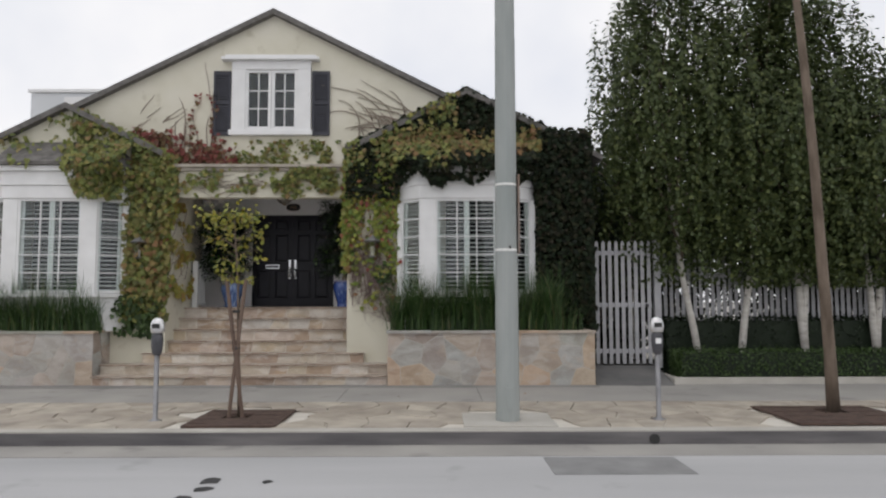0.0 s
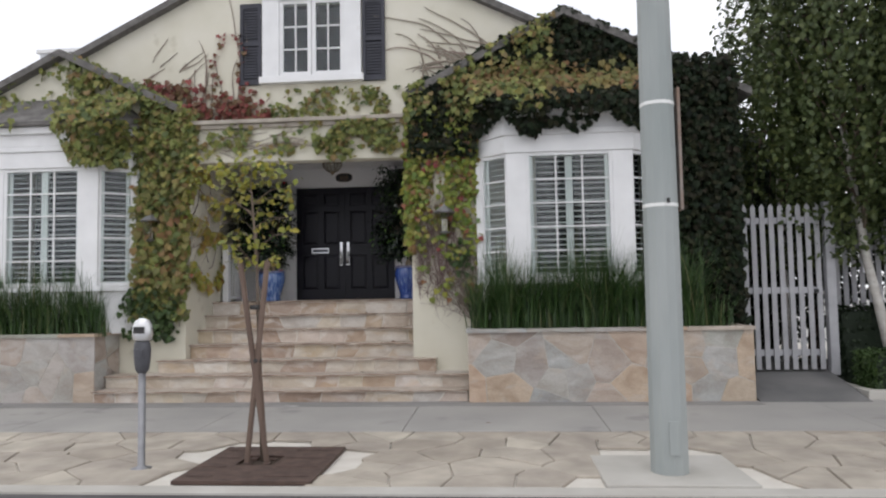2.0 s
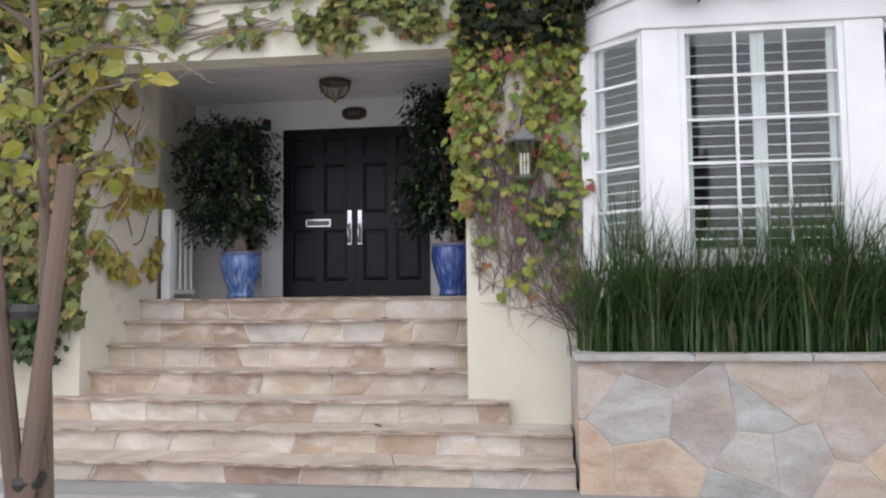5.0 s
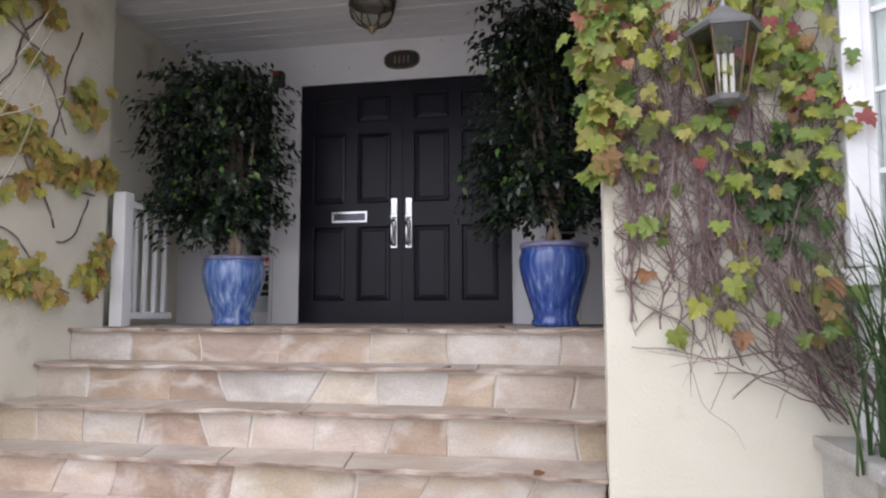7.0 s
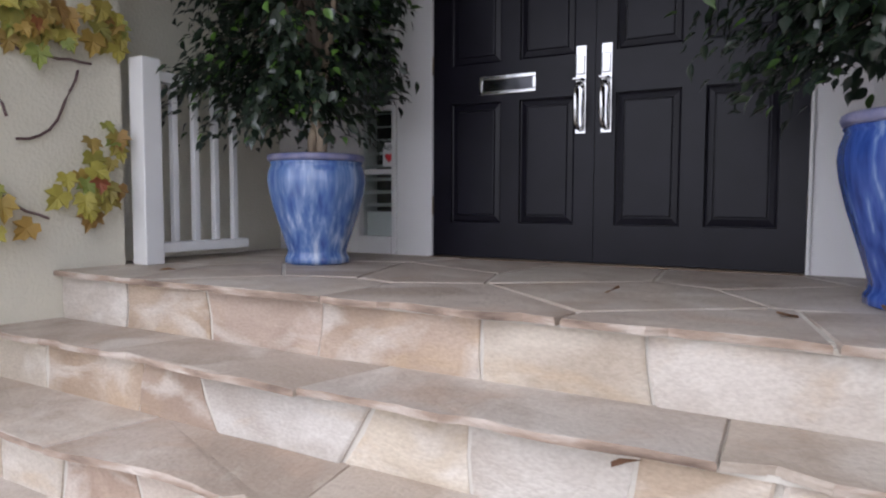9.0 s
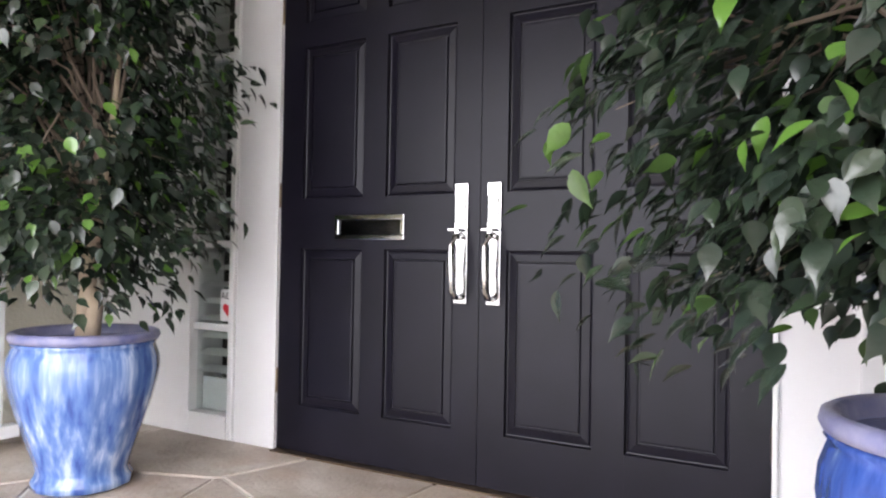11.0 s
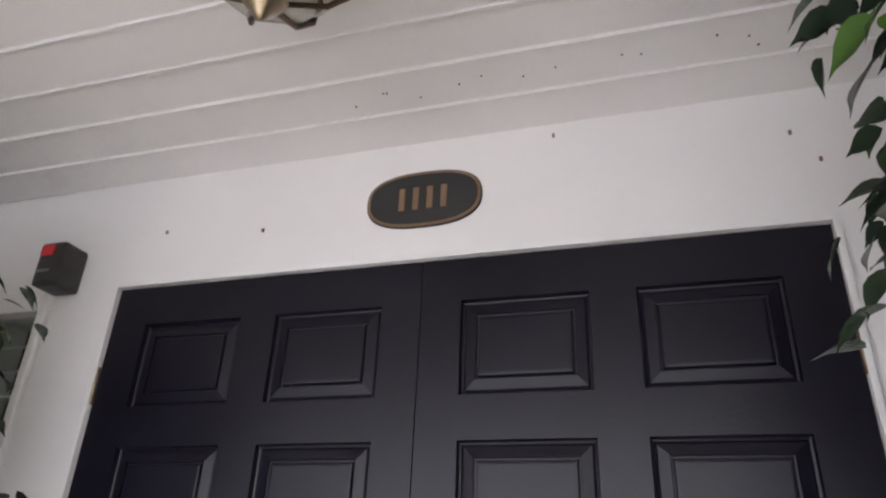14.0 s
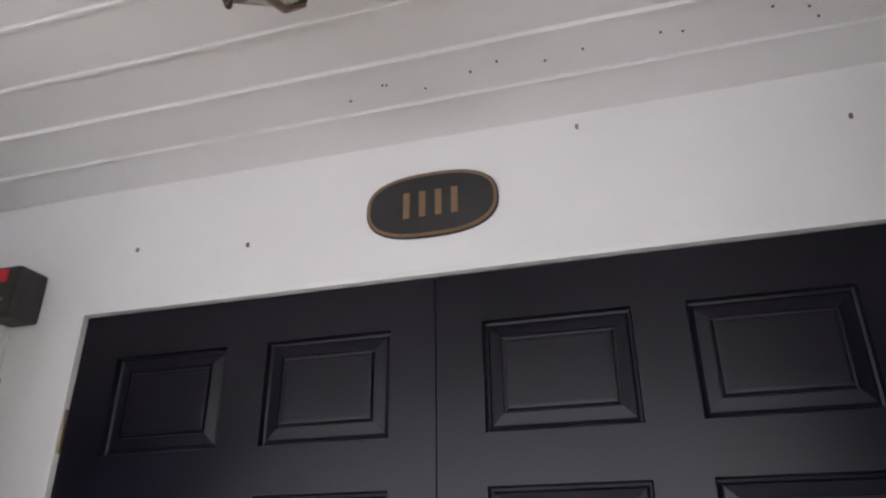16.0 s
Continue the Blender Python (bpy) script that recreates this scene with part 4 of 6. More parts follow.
# ---- double door ----
def door_leaf(x0, x1, cols, hinge_left):
    t = thing("door_leaf", "black painted panelled wooden door leaf, closed", "door", ((x0 + x1) / 2, 17.62, 1.51), "leaves of the double door")
    rows = ((1.69, 2.315), (2.513, 3.12), (3.22, 3.448))
    bm = bmesh.new()
    z0, z1 = 1.508, 3.558
    xs_ = [x0, cols[0][0], cols[0][1], cols[1][0], cols[1][1], x1]
    for a, b in ((xs_[0], xs_[1]), (xs_[2], xs_[3]), (xs_[4], xs_[5])):
        bm_box(bm, a, b, 17.6, 17.645, z0, z1)
    zs = [z0, rows[0][0], rows[0][1], rows[1][0], rows[1][1], rows[2][0], rows[2][1], z1]
    for c in cols:
        for a, b in ((zs[0], zs[1]), (zs[2], zs[3]), (zs[4], zs[5]), (zs[6], zs[7])):
            bm_box(bm, c[0], c[1], 17.6002, 17.645, a, b)
    part("leaf_frame", bm, DOOR, t)
    for c in cols:
        for a, b in rows:
            bm = bmesh.new()
            rings = []
            for ins, y in ((0.0, 17.6015), (0.003, 17.614), (0.008, 17.616), (0.013, 17.6125), (0.036, 17.6075), (0.0375, 17.6125), (0.041, 17.613), (0.044, 17.606), (0.05, 17.6052)):
                rings.append([bm.verts.new(p) for p in ((c[0] + ins, y, a + ins), (c[1] - ins, y, a + ins), (c[1] - ins, y, b - ins), (c[0] + ins, y, b - ins))])
            for p, q in zip(rings, rings[1:]):
                for i in range(4):
                    bm.faces.new((p[i], p[(i + 1) % 4], q[(i + 1) % 4], q[i]))
            bm.faces.new(rings[-1])
            part("panel", bm, DOOR, t)
    hx = x0 - 0.006 if hinge_left else x1 + 0.006
    for z in (1.78, 2.53, 3.28):
        bm = bmesh.new()
        bm_tube(bm, [(hx, 17.597, z - 0.05), (hx, 17.597, z + 0.05)], 0.008, 10)
        part("hinge", bm, BRASS, t, "brass hinge", True)
    return t


leafL = door_leaf(-5.73, -4.8265, ((-5.62, -5.323), (-5.22, -4.926)), True)
leafR = door_leaf(-4.8235, -3.91, ((-4.725, -4.424), (-4.321, -4.02)), False)
bead = bmesh.new()
for q in ((-5.745, -5.7325, 17.585, 17.62, 1.5, 3.5745), (-3.9075, -3.895, 17.585, 17.62, 1.5, 3.5745), (-5.732, -3.908, 17.585, 17.62, 3.562, 3.5745)):
    bm_box(bead, *q)
tagged(part("door_trim", bead, WHITE), "thin white bead trim round the double door", "trim", "", "structure")
structure("threshold", [(-5.73, -3.91, 17.56, 17.66, 1.49, 1.506)], BRONZE, "dark metal door threshold", "threshold")


def handleset(x0, x1, leaf):
    xm = (x0 + x1) / 2
    t = box_part("door_handle", (x0, x1, 17.588, 17.5995, 2.128, 2.547), CHROME, leaf, 0.003, "polished chrome handle set")
    box_part("lock_cover", (x0 + 0.008, x1 - 0.008, 17.575, 17.5875, 2.41, 2.5), CHROME, t, 0.004)
    bm = bmesh.new()
    bm_tube(bm, [(xm, 17.588, 2.365), (xm, 17.545, 2.358), (xm, 17.532, 2.33), (xm - 0.002, 17.53, 2.25), (xm, 17.533, 2.18), (xm, 17.548, 2.155), (xm, 17.588, 2.15)], [0.012, 0.012, 0.013, 0.016, 0.013, 0.012, 0.012], 12)
    part("grip", bm, CHROME, t, "", True)
    box_part("thumb_latch", (xm - 0.022, xm + 0.022, 17.53, 17.587, 2.378, 2.388), CHROME, t, 0.003)


handleset(-4.92, -4.868, leafL)
handleset(-4.794, -4.742, leafR)
ms = thing("mail_slot", "chrome framed mail slot in the black door", "mail slot", (-5.285, 17.6, 2.4))
bm = bmesh.new()
for q in ((-5.443, -5.127, 17.585, 17.5995, 2.425, 2.445), (-5.443, -5.127, 17.585, 17.5995, 2.35, 2.368), (-5.443, -5.425, 17.585, 17.5995, 2.3685, 2.4245), (-5.145, -5.127, 17.585, 17.5995, 2.3685, 2.4245)):
    bm_box(bm, *q, bevel=0.003)
part("frame", bm, CHROME, ms)
box_part("flap", (-5.424, -5.146, 17.593, 17.5996, 2.369, 2.424), mat("dark_chrome", [(0.05, 0.05, 0.055), (0.09, 0.09, 0.095)], 0.12, 5, metallic=1.0), ms, 0.001)

# oval plaque with plain bars
pq = thing("number_plaque", "oval black house plaque with a gold rim above the door", "plaque", (-4.82, 17.6, 3.745))


def oval(name, w, h, y0, y1, material, parent):
    bm = bmesh.new()
    n = 48
    pts = []
    for i in range(n):
        a = 2 * math.pi * i / n
        ex = 2.6
        pts.append((-4.833 + w * math.copysign(abs(math.cos(a)) ** (2 / ex), math.cos(a)), 3.739 + h * math.copysign(abs(math.sin(a)) ** (2 / ex), math.sin(a))))
    bm_prism(bm, pts, y0, y1)
    return part(name, bm, material, parent)


oval("back", 0.157, 0.083, 17.593, 17.599, INK, pq)
oval("rim", 0.154, 0.08, 17.5905, 17.5929, GOLD, pq)
oval("field", 0.147, 0.073, 17.5895, 17.5904, INK, pq)
for k in range(4):
    x = -4.89 + 0.038 * k
    box_part("bar", (x - 0.008, x + 0.008, 17.5865, 17.5894, 3.706, 3.772), GOLD, pq, 0.001)
sb = thing("alarm_box", "small black alarm box with a red light on the porch wall", "alarm", (-6.03, 17.55, 3.68))
box_part("body", (-5.972, -5.884, 17.508, 17.5995, 3.555, 3.69), DARKBOX, sb, 0.012)
box_part("light", (-5.96, -5.917, 17.499, 17.508, 3.645, 3.678), RED, sb, 0.004)
box_part("label", (-5.96, -5.917, 17.505, 17.5075, 3.595, 3.603), STEEL, sb, 0)


# ---- side windows of the porch ----
def side_window(x0, x1):
    t = thing("side_window", "narrow louvred side window in a white frame beside the door", "window", ((x0 + x1) / 2, 17.65, 1.53), "side windows of the porch")
    bm = bmesh.new()
    for q in ((x0 - 0.03, x0 + 0.03, 17.58, 17.66, 1.5, 3.58), (x1 - 0.03, x1 - 0.002, 17.585, 17.66, 1.5, 3.58), (x0 + 0.0305, x1 - 0.0305, 17.585, 17.66, 3.51, 3.58), (x0 + 0.0305, x1 - 0.0305, 17.58, 17.66, 1.5, 1.6), (x0 + 0.0305, x1 - 0.0305, 17.6, 17.63, 1.955, 1.985), (x0 + 0.0305, x1 - 0.0305, 17.6, 17.63, 2.315, 2.345), (x0 + 0.0305, x1 - 0.0305, 17.6, 17.63, 2.75, 2.78), (x0 + 0.0305, x1 - 0.0305, 17.6, 17.63, 3.13, 3.16)):
        bm_box(bm, *q, bevel=0.004)
    fr = part("window_frame", bm, WHITE_WARM, t)
    g = box_part("pane", (x0 + 0.02, x1 - 0.02, 17.625, 17.629, 1.59, 3.52), GLASS, fr, 0)
    g.visible_shadow = False
    me = louver_mesh(x1 - x0 - 0.064)
    z = 1.78
    while z < 3.5:
        lv = new("louver", me)
        lv.parent = fr
        lv.matrix_parent_inverse = Matrix.Identity(4)
        lv.matrix_basis = Matrix.Translation(((x0 + x1) / 2, 17.662, z)) @ Matrix.Rotation(radians(-6), 4, "X")
        z += 0.075
    box_part("lower_panel", (x0 + 0.031, x1 - 0.031, 17.66, 17.68, 1.6, 1.74), WHITE_WARM, fr, 0.002)
    return t


side_window(-6.26, -5.972)
side_window(-3.668, -3.38)
st = thing("sticker", "small white sticker with a red heart on the side window", "sticker", (-6.02, 17.62, 2.06))
box_part("sheet", (-6.085, -5.99, 17.619, 17.6245, 2.0, 2.135), PAPER, st, 0)
bm = bmesh.new()
pts = []
for i in range(28):
    a = 2 * math.pi * i / 28
    pts.append((-6.04 + 0.0022 * 16 * math.sin(a) ** 3 * 0.8, 2.05 + 0.0019 * (13 * math.cos(a) - 5 * math.cos(2 * a) - 2 * math.cos(3 * a) - math.cos(4 * a))))
bm_prism(bm, pts, 17.6165, 17.6188)
part("heart", bm, RED, st)
txt = bpy.data.curves.new("sticker_text", "FONT")
txt.body, txt.size, txt.align_x, txt.extrude = "AED", 0.042, "CENTER", 0.0006
tob = new("text", txt)
txt.materials.append(INK)
tob.parent = st
tob.matrix_basis = Matrix.Translation((-0.02, -0.003, 0.033)) @ Matrix.Rotation(radians(90), 4, "X")

# ---- porch posts, railing ----
for px, py in ((-6.6, 16.4), (-3.2, 16.16)):
    box_part_ob = box_part("porch_post", (px - 0.05, px + 0.05, py, py + 0.1, 1.5, 2.46 if px < -5 else 3.918), WHITE, None, 0.006)
    tagged(box_part_ob, "square white painted porch post on the flagstones", "post", "porch posts")
rl = thing("railing", "short white wooden railing with square balusters on the porch", "railing", (-6.6, 16.75, 1.5))
box_part("top_rail", (-6.63, -6.57, 16.501, 17.05, 2.36, 2.41), WHITE, rl, 0.005)
box_part("bottom_rail", (-6.63, -6.57, 16.501, 17.05, 1.55, 1.6), WHITE, rl, 0.005)
for k in range(4):
    y = 16.6 + 0.125 * k
    box_part("baluster", (-6.615, -6.585, y - 0.016, y + 0.016, 1.6005, 2.3595), WHITE, rl, 0.003)

# ---- ivy on the facade ----
def wall_points(n, inside, x0, x1, z0, z1, y_of, depth, rng):
    """Random places over a wall region, kept where inside(x, z) allows, standing off by up to depth."""
    out = []
    while len(out) < n:
        x, z = rng.uniform(x0, x1, 400), rng.uniform(z0, z1, 400)
        for a, b in zip(x, z):
            p = inside(a, b)
            if rng.random() < p:
                out.append((a, y_of(a, b) - 0.02 - depth * rng.random() ** 1.5, b))
    return np.array(out[:n])


def clump(x, z, s, seedv):
    return noise.noise((x * s + seedv, z * s, seedv)) * 0.5 + 0.5


def ivy(name, label, batches, stems=None):
    t = thing(name, label, "ivy", (0, 15.0, 0))
    for nm, pts, size, material, shape in batches:
        n = len(pts)
        nor = np.tile((0.0, -1.0, 0.35), (n, 1))
        dn = np.tile((0.0, -0.25, -1.0), (n, 1))
        leaves(nm, pts, nor, dn, G.uniform(0.65, 1.25, n) * size, material, t, shape, G, 0.42)
    if stems:
        for nm, lines, material in stems:
            bm = bmesh.new()
            for pts, r in lines:
                bm_tube(bm, pts, np.linspace(r, r * 0.45, len(pts)), 4)
            part(nm, bm, material, t, kind="stuff")
    return t


def creeper(x, z, y, ang, length, r, bend=0.0, wob=0.25, step=0.09, sag=0.0, plane="y", x_min=-99.0):
    pts = []
    for k in range(max(3, int(length / step))):
        if x < x_min:
            x, ang = x_min, math.pi - ang
        pts.append((x, y - r - 0.006 * abs(math.sin(k * 1.7)), z) if plane == "y" else (y + r + 0.006 * abs(math.sin(k * 1.7)), x, z))
        x += step * math.cos(ang)
        z += step * math.sin(ang)
        ang += bend * step + R.uniform(-wob, wob) * 0.6
        bend -= sag * step
    return pts, r


flat = lambda x, z: WY


def bay_y(cx):
    def f(x, z):
        if abs(x - cx) < 1.32 and 3.5 < z < 4.2:
            return WY - (0.6 if z > 4.0 else 0.5) + max(0.0, abs(x - cx) - 0.87) * 0.95
        if abs(x - cx) < 1.35 and 4.2 <= z < 4.66:
            return WY - 0.62 + (z - 4.2) * 1.2
        return WY
    return f


def east_top(x):
    return 5.7 - 0.5 * abs(x + 1.02)


def west_top(x):
    return 5.4 - 0.5 * abs(x + 8.62)


def in_east_dark(x, z):
    if z > east_top(x) + 0.04:
        return 0
    d = (x - CR) / 1.2
    low = 3.86 + 0.09 * math.sin(x * 9.0) - 0.08 * math.sin(x * 3.7)
    if abs(d) < 1.08 and z < low:
        return 0
    if x < -2.25 and z < 3.6:
        return 0
    if abs(d) < 1.08 and z < 4.1:
        return 0.75 if clump(x, z, 2.2, 3) > 0.42 else 0.2
    return 1 if clump(x, z, 1.7, 5) > 0.32 else 0.45


def in_corner(x, z):
    return 1.0 if z > 0.9 + 0.3 * clump(x, z, 3, 1) else 0.0


def in_orange(x, z):
    c = 4.62 + 0.06 * math.sin(3 * x)
    return math.exp(-((z - c) / 0.17) ** 2) * (1 if -2.5 < x < 0.35 else 0.1)


def in_pier_e(x, z):
    top_d = 1.0 if z > 3.0 else 0.09 + 0.8 * max(0.0, (z - 1.9) / 1.1) ** 1.6
    if z < 2.3 and x < -3.22:
        return 0
    edge = 1.15 if x < -3.1 or x > -2.5 else 0.8
    return top_d * edge * (1 if clump(x, z, 3.3, 9) > 0.42 else 0.18)


pts_e1 = wall_points(8600, in_east_dark, -3.3, 1.3, 3.5, 5.9, bay_y(CR), 0.14, G)
pts_e2 = wall_points(5600, in_corner, 0.3, 1.34, 0.9, 4.9, flat, 0.24, G)
pts_e3 = wall_points(2200, in_orange, -2.7, 0.5, 4.3, 4.95, bay_y(CR), 0.2, G)
pts_e4 = wall_points(1350, in_pier_e, -3.36, -2.28, 1.5, 4.3, flat, 0.12, G)
pts_e6 = wall_points(60, lambda x, z: math.exp(-((x + 2.56) / 0.09) ** 2 - ((z - 2.1) / 0.2) ** 2), -2.8, -2.3, 1.7, 2.5, flat, 0.06, G)
pts_e7 = wall_points(1900, lambda x, z: (1 if clump(x, z, 2.3, 61) > 0.45 else 0.12) if z < east_top(x) + 0.03 else 0, -3.35, -1.2, 4.1, 5.7, bay_y(CR), 0.2, G)
pts_e8 = wall_points(70, in_pier_e, -3.36, -2.28, 2.2, 4.1, flat, 0.14, G)
side = np.column_stack([1.27 + 0.16 * G.random(2600) ** 1.5, 15.1 + 2.6 * G.random(2600), G.uniform(0.9, 4.7, 2600)])
lines_e = []
for k in range(230):
    x0 = R.uniform(-3.22, -2.32)
    lines_e.append(creeper(x0, R.uniform(1.3, 2.3) + max(0, (-2.6 - x0)) * 0.3, WY - R.uniform(0, 0.05), R.uniform(0.9, 2.3), R.uniform(0.5, 1.5), R.uniform(0.0015, 0.0045), R.uniform(-0.9, 0.9), 0.7, 0.05, x_min=-3.24))
for k in range(75):
    lines_e.append(creeper(R.uniform(-2.45, -2.15), R.uniform(1.14, 1.4), WY - R.uniform(0, 0.06), R.uniform(1.7, 2.75), R.uniform(0.5, 1.3), R.uniform(0.002, 0.006), R.uniform(-0.7, 0.1), 0.45, 0.05, x_min=-3.24))
for k in range(45):
    lines_e.append(creeper(R.uniform(-3.2, -2.6), R.uniform(1.4, 3.4), WY - R.uniform(0, 0.03), R.uniform(1.2, 1.9), R.uniform(0.5, 1.2), R.uniform(0.003, 0.009), 0.0, 0.35, 0.05, x_min=-3.24))
for k in range(12):
    lines_e.append(creeper(R.uniform(-3.15, -2.4), R.uniform(1.35, 1.7), WY, R.uniform(-2.3, -0.8), R.uniform(0.15, 0.45), 0.0018, 0.0, 0.9, x_min=-3.24))
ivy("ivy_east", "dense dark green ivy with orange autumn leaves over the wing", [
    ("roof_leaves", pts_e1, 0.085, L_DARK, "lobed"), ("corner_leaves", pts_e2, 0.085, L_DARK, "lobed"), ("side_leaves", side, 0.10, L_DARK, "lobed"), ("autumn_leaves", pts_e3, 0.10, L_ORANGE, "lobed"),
    ("pier_leaves", pts_e4, 0.08, L_YELLOW, "lobed"), ("red_leaves", pts_e8, 0.085, L_RED, "lobed"), ("green_leaves", pts_e6, 0.07, L_BUSH, "lobed"), ("olive_leaves", pts_e7, 0.09, L_OLIVE, "lobed")], [("stem_tangle", lines_e, STEM)])


def in_pier_w(x, z):
    if x < -7.35 and z < 1.15:
        return 0
    fade = 1.0 if x < -6.95 else 0.75
    return fade * (1 if clump(x, z, 2.6, 14) > 0.34 else 0.3)


def in_west_top(x, z):
    if z > west_top(x) + 0.05 or z < 3.55:
        return 0
    low = 4.25 - 0.75 * max(0.0, min(1.0, (x + 8.7) / 0.7)) + 0.15 * math.sin(5 * x)
    if z < low:
        return 0
    dens = 0.06 + 0.94 * max(0.0, min(1.0, (x + 8.6) / 0.9))
    return dens * (1 if clump(x, z, 2.0, 21) > 0.38 else 0.25)


pts_w1 = wall_points(1700, in_pier_w, -7.45, -6.62, 1.3, 4.3, flat, 0.15, G)
pts_w2 = wall_points(2500, in_west_top, -10.0, -6.5, 3.5, 5.85, bay_y(CL), 0.14, G)
pts_w3 = wall_points(300, lambda x, z: 1 if clump(x, z, 3, 7) > 0.5 else 0.2, -7.42, -6.62, 1.7, 3.4, flat, 0.2, G)
pts_w4 = wall_points(280, lambda x, z: 0.9 if clump(x, z, 2, 4) > 0.4 else 0.1, -7.6, -6.75, 1.0, 1.75, flat, 0.25, G)
pts_w5 = wall_points(420, lambda x, z: 0.6 if clump(x, z, 2, 8) > 0.5 else 0.05, -10.9, -9.95, 1.5, 3.9, flat, 0.12, G)
ivy("ivy_west", "thick olive and yellow autumn ivy over the porch pier", [
    ("pier_leaves", pts_w1, 0.1, L_OLIVE, "lobed"), ("gable_leaves", pts_w2, 0.095, L_OLIVE, "lobed"), ("orange_leaves", pts_w3, 0.11, L_ORANGE, "lobed"), ("low_leaves", pts_w4, 0.09, L_BUSH, "lobed"), ("far_leaves", pts_w5, 0.10, L_RED, "lobed")],
    [("stem_tangle", [creeper(R.uniform(-7.4, -6.75), R.uniform(1.1, 1.6), WY, R.uniform(1.3, 1.8), R.uniform(0.8, 2.2), 0.007, R.uniform(-0.3, 0.3), 0.3) for _ in range(50)], STEM_GREY)])


def in_lintel(x, z):
    right = 1.0 if x > -4.7 else 0.22
    return right * (1 if clump(x, z, 2.6, 31) > 0.48 else 0.08) * (1 if z > 3.72 else 0.2)


def in_red(x, z):
    c = 4.42 + 0.35 * max(0.0, min(1.0, (-6.2 - x) / 1.2))
    return math.exp(-((z - c) / 0.2) ** 2) * (1 if clump(x, z, 2.4, 17) > 0.42 else 0.15)


gy = lambda x, z: GY
pts_l1 = wall_points(820, in_lintel, -6.6, -3.2, 3.62, 4.2, flat, 0.08, G)
pts_l2 = wall_points(720, in_red, -7.6, -5.5, 4.2, 5.05, gy, 0.1, G)
pts_l3 = wall_points(420, lambda x, z: 0.8 if clump(x, z, 2.2, 41) > 0.5 else 0.06, -5.75, -3.5, 4.25, 4.8, gy, 0.05, G)
pts_l4 = wall_points(90, lambda x, z: 1 if abs(x + 6.35 - 0.06 * math.sin(7 * z)) < 0.07 or abs(x + 5.98 + 0.03 * math.sin(9 * z)) < 0.05 else 0.01, -6.6, -5.8, 4.5, 5.75, gy, 0.05, G)
lines_g = []
for k in range(13):
    lines_g.append(creeper(R.uniform(-3.2, -2.0), R.uniform(4.6, 5.2), GY, R.uniform(1.3, 2.2), R.uniform(0.5, 1.1), 0.017, 1.0, 0.22, sag=-1.0))
for k in range(16):
    lines_g.append(creeper(R.uniform(-2.9, -2.0), R.uniform(4.75, 5.4), GY, R.uniform(2.2, 2.9), R.uniform(0.6, 1.5), 0.016, R.uniform(0.2, 1.3), 0.2, sag=0.4))
for k in range(9):
    lines_g.append(creeper(R.uniform(-6.7, -5.95), R.uniform(4.3, 4.6), GY, R.uniform(1.35, 1.9), R.uniform(0.6, 1.5), 0.013, R.uniform(-0.5, 0.5), 0.25))
for k in range(4):
    lines_g.append(creeper(-6.0 + R.uniform(-0.05, 0.06), 4.3, GY, R.uniform(1.5, 1.62), R.uniform(1.5, 2.4), 0.012, 0.0, 0.12))
for k in range(10):
    lines_g.append(creeper(R.uniform(-7.6, -6.8), R.uniform(4.8, 5.4), GY, R.uniform(0.2, 1.2), R.uniform(0.3, 0.7), 0.01, R.uniform(-1, 1), 0.3))
for k in range(26):
    lines_g.append(creeper(R.uniform(-6.5, -3.4), R.uniform(3.75, 4.0), WY, R.choice((0.0, math.pi)) + R.uniform(-0.4, 0.4), R.uniform(0.4, 1.3), 0.009, 0.0, 0.25))
ivy("ivy_middle", "sparse creeper with red and green leaves over the lintel", [
    ("lintel_leaves", pts_l1, 0.085, L_OLIVE, "lobed"), ("red_leaves", pts_l2, 0.095, L_RED, "lobed"), ("pale_leaves", pts_l3, 0.075, L_OLIVE, "lobed"), ("stem_leaves", pts_l4, 0.07, L_RED, "lobed")], [("stem_tangle", lines_g, STEM_GREY)])

# creeper along the porch's return wall
t = thing("wall_creeper", "yellow-leaved creeper trailing on the cream porch side wall", "ivy", (-6.6, 15.6, 2.5))
bm = bmesh.new()
spr = []
for z0, y0, ang, ln, bend in ((3.45, 15.45, -0.9, 0.9, 0.3), (2.75, 15.15, 0.25, 1.1, -0.2), (2.35, 15.15, -0.2, 1.2, 0.2), (2.05, 15.2, 0.3, 1.0, -0.3), (3.3, 15.15, 0.3, 0.7, 0.2), (2.6, 15.75, 1.0, 1.0, 0.2), (2.05, 15.9, 0.05, 0.5, 0.0), (2.55, 15.6, -1.2, 0.6, 0.5)):
    pts, r = creeper(y0, z0, XL, ang, ln, 0.006, bend, 0.55, 0.05, plane="x")
    bm_tube(bm, pts, 0.006, 5)
    spr += pts
part("stem", bm, STEM, t)
cl = []
for y0, z0, k in ((15.3, 2.66, 26), (15.5, 2.72, 34), (15.72, 2.62, 30), (15.95, 2.55, 34), (16.28, 2.58, 22), (16.02, 3.0, 22), (16.12, 3.1, 10), (15.25, 2.0, 34), (15.5, 1.88, 30), (15.68, 1.82, 26), (16.2, 1.86, 22), (16.3, 2.12, 8), (15.15, 3.28, 34), (15.3, 3.45, 24), (15.68, 3.52, 12), (15.55, 2.38, 10), (15.64, 3.18, 6)):
    for _ in range(k):
        cl.append((XL + R.uniform(0.015, 0.08), min(16.33, y0 + R.gauss(0, 0.075)), z0 + R.gauss(0, 0.055)))
cl = np.array(cl)
n = len(cl)
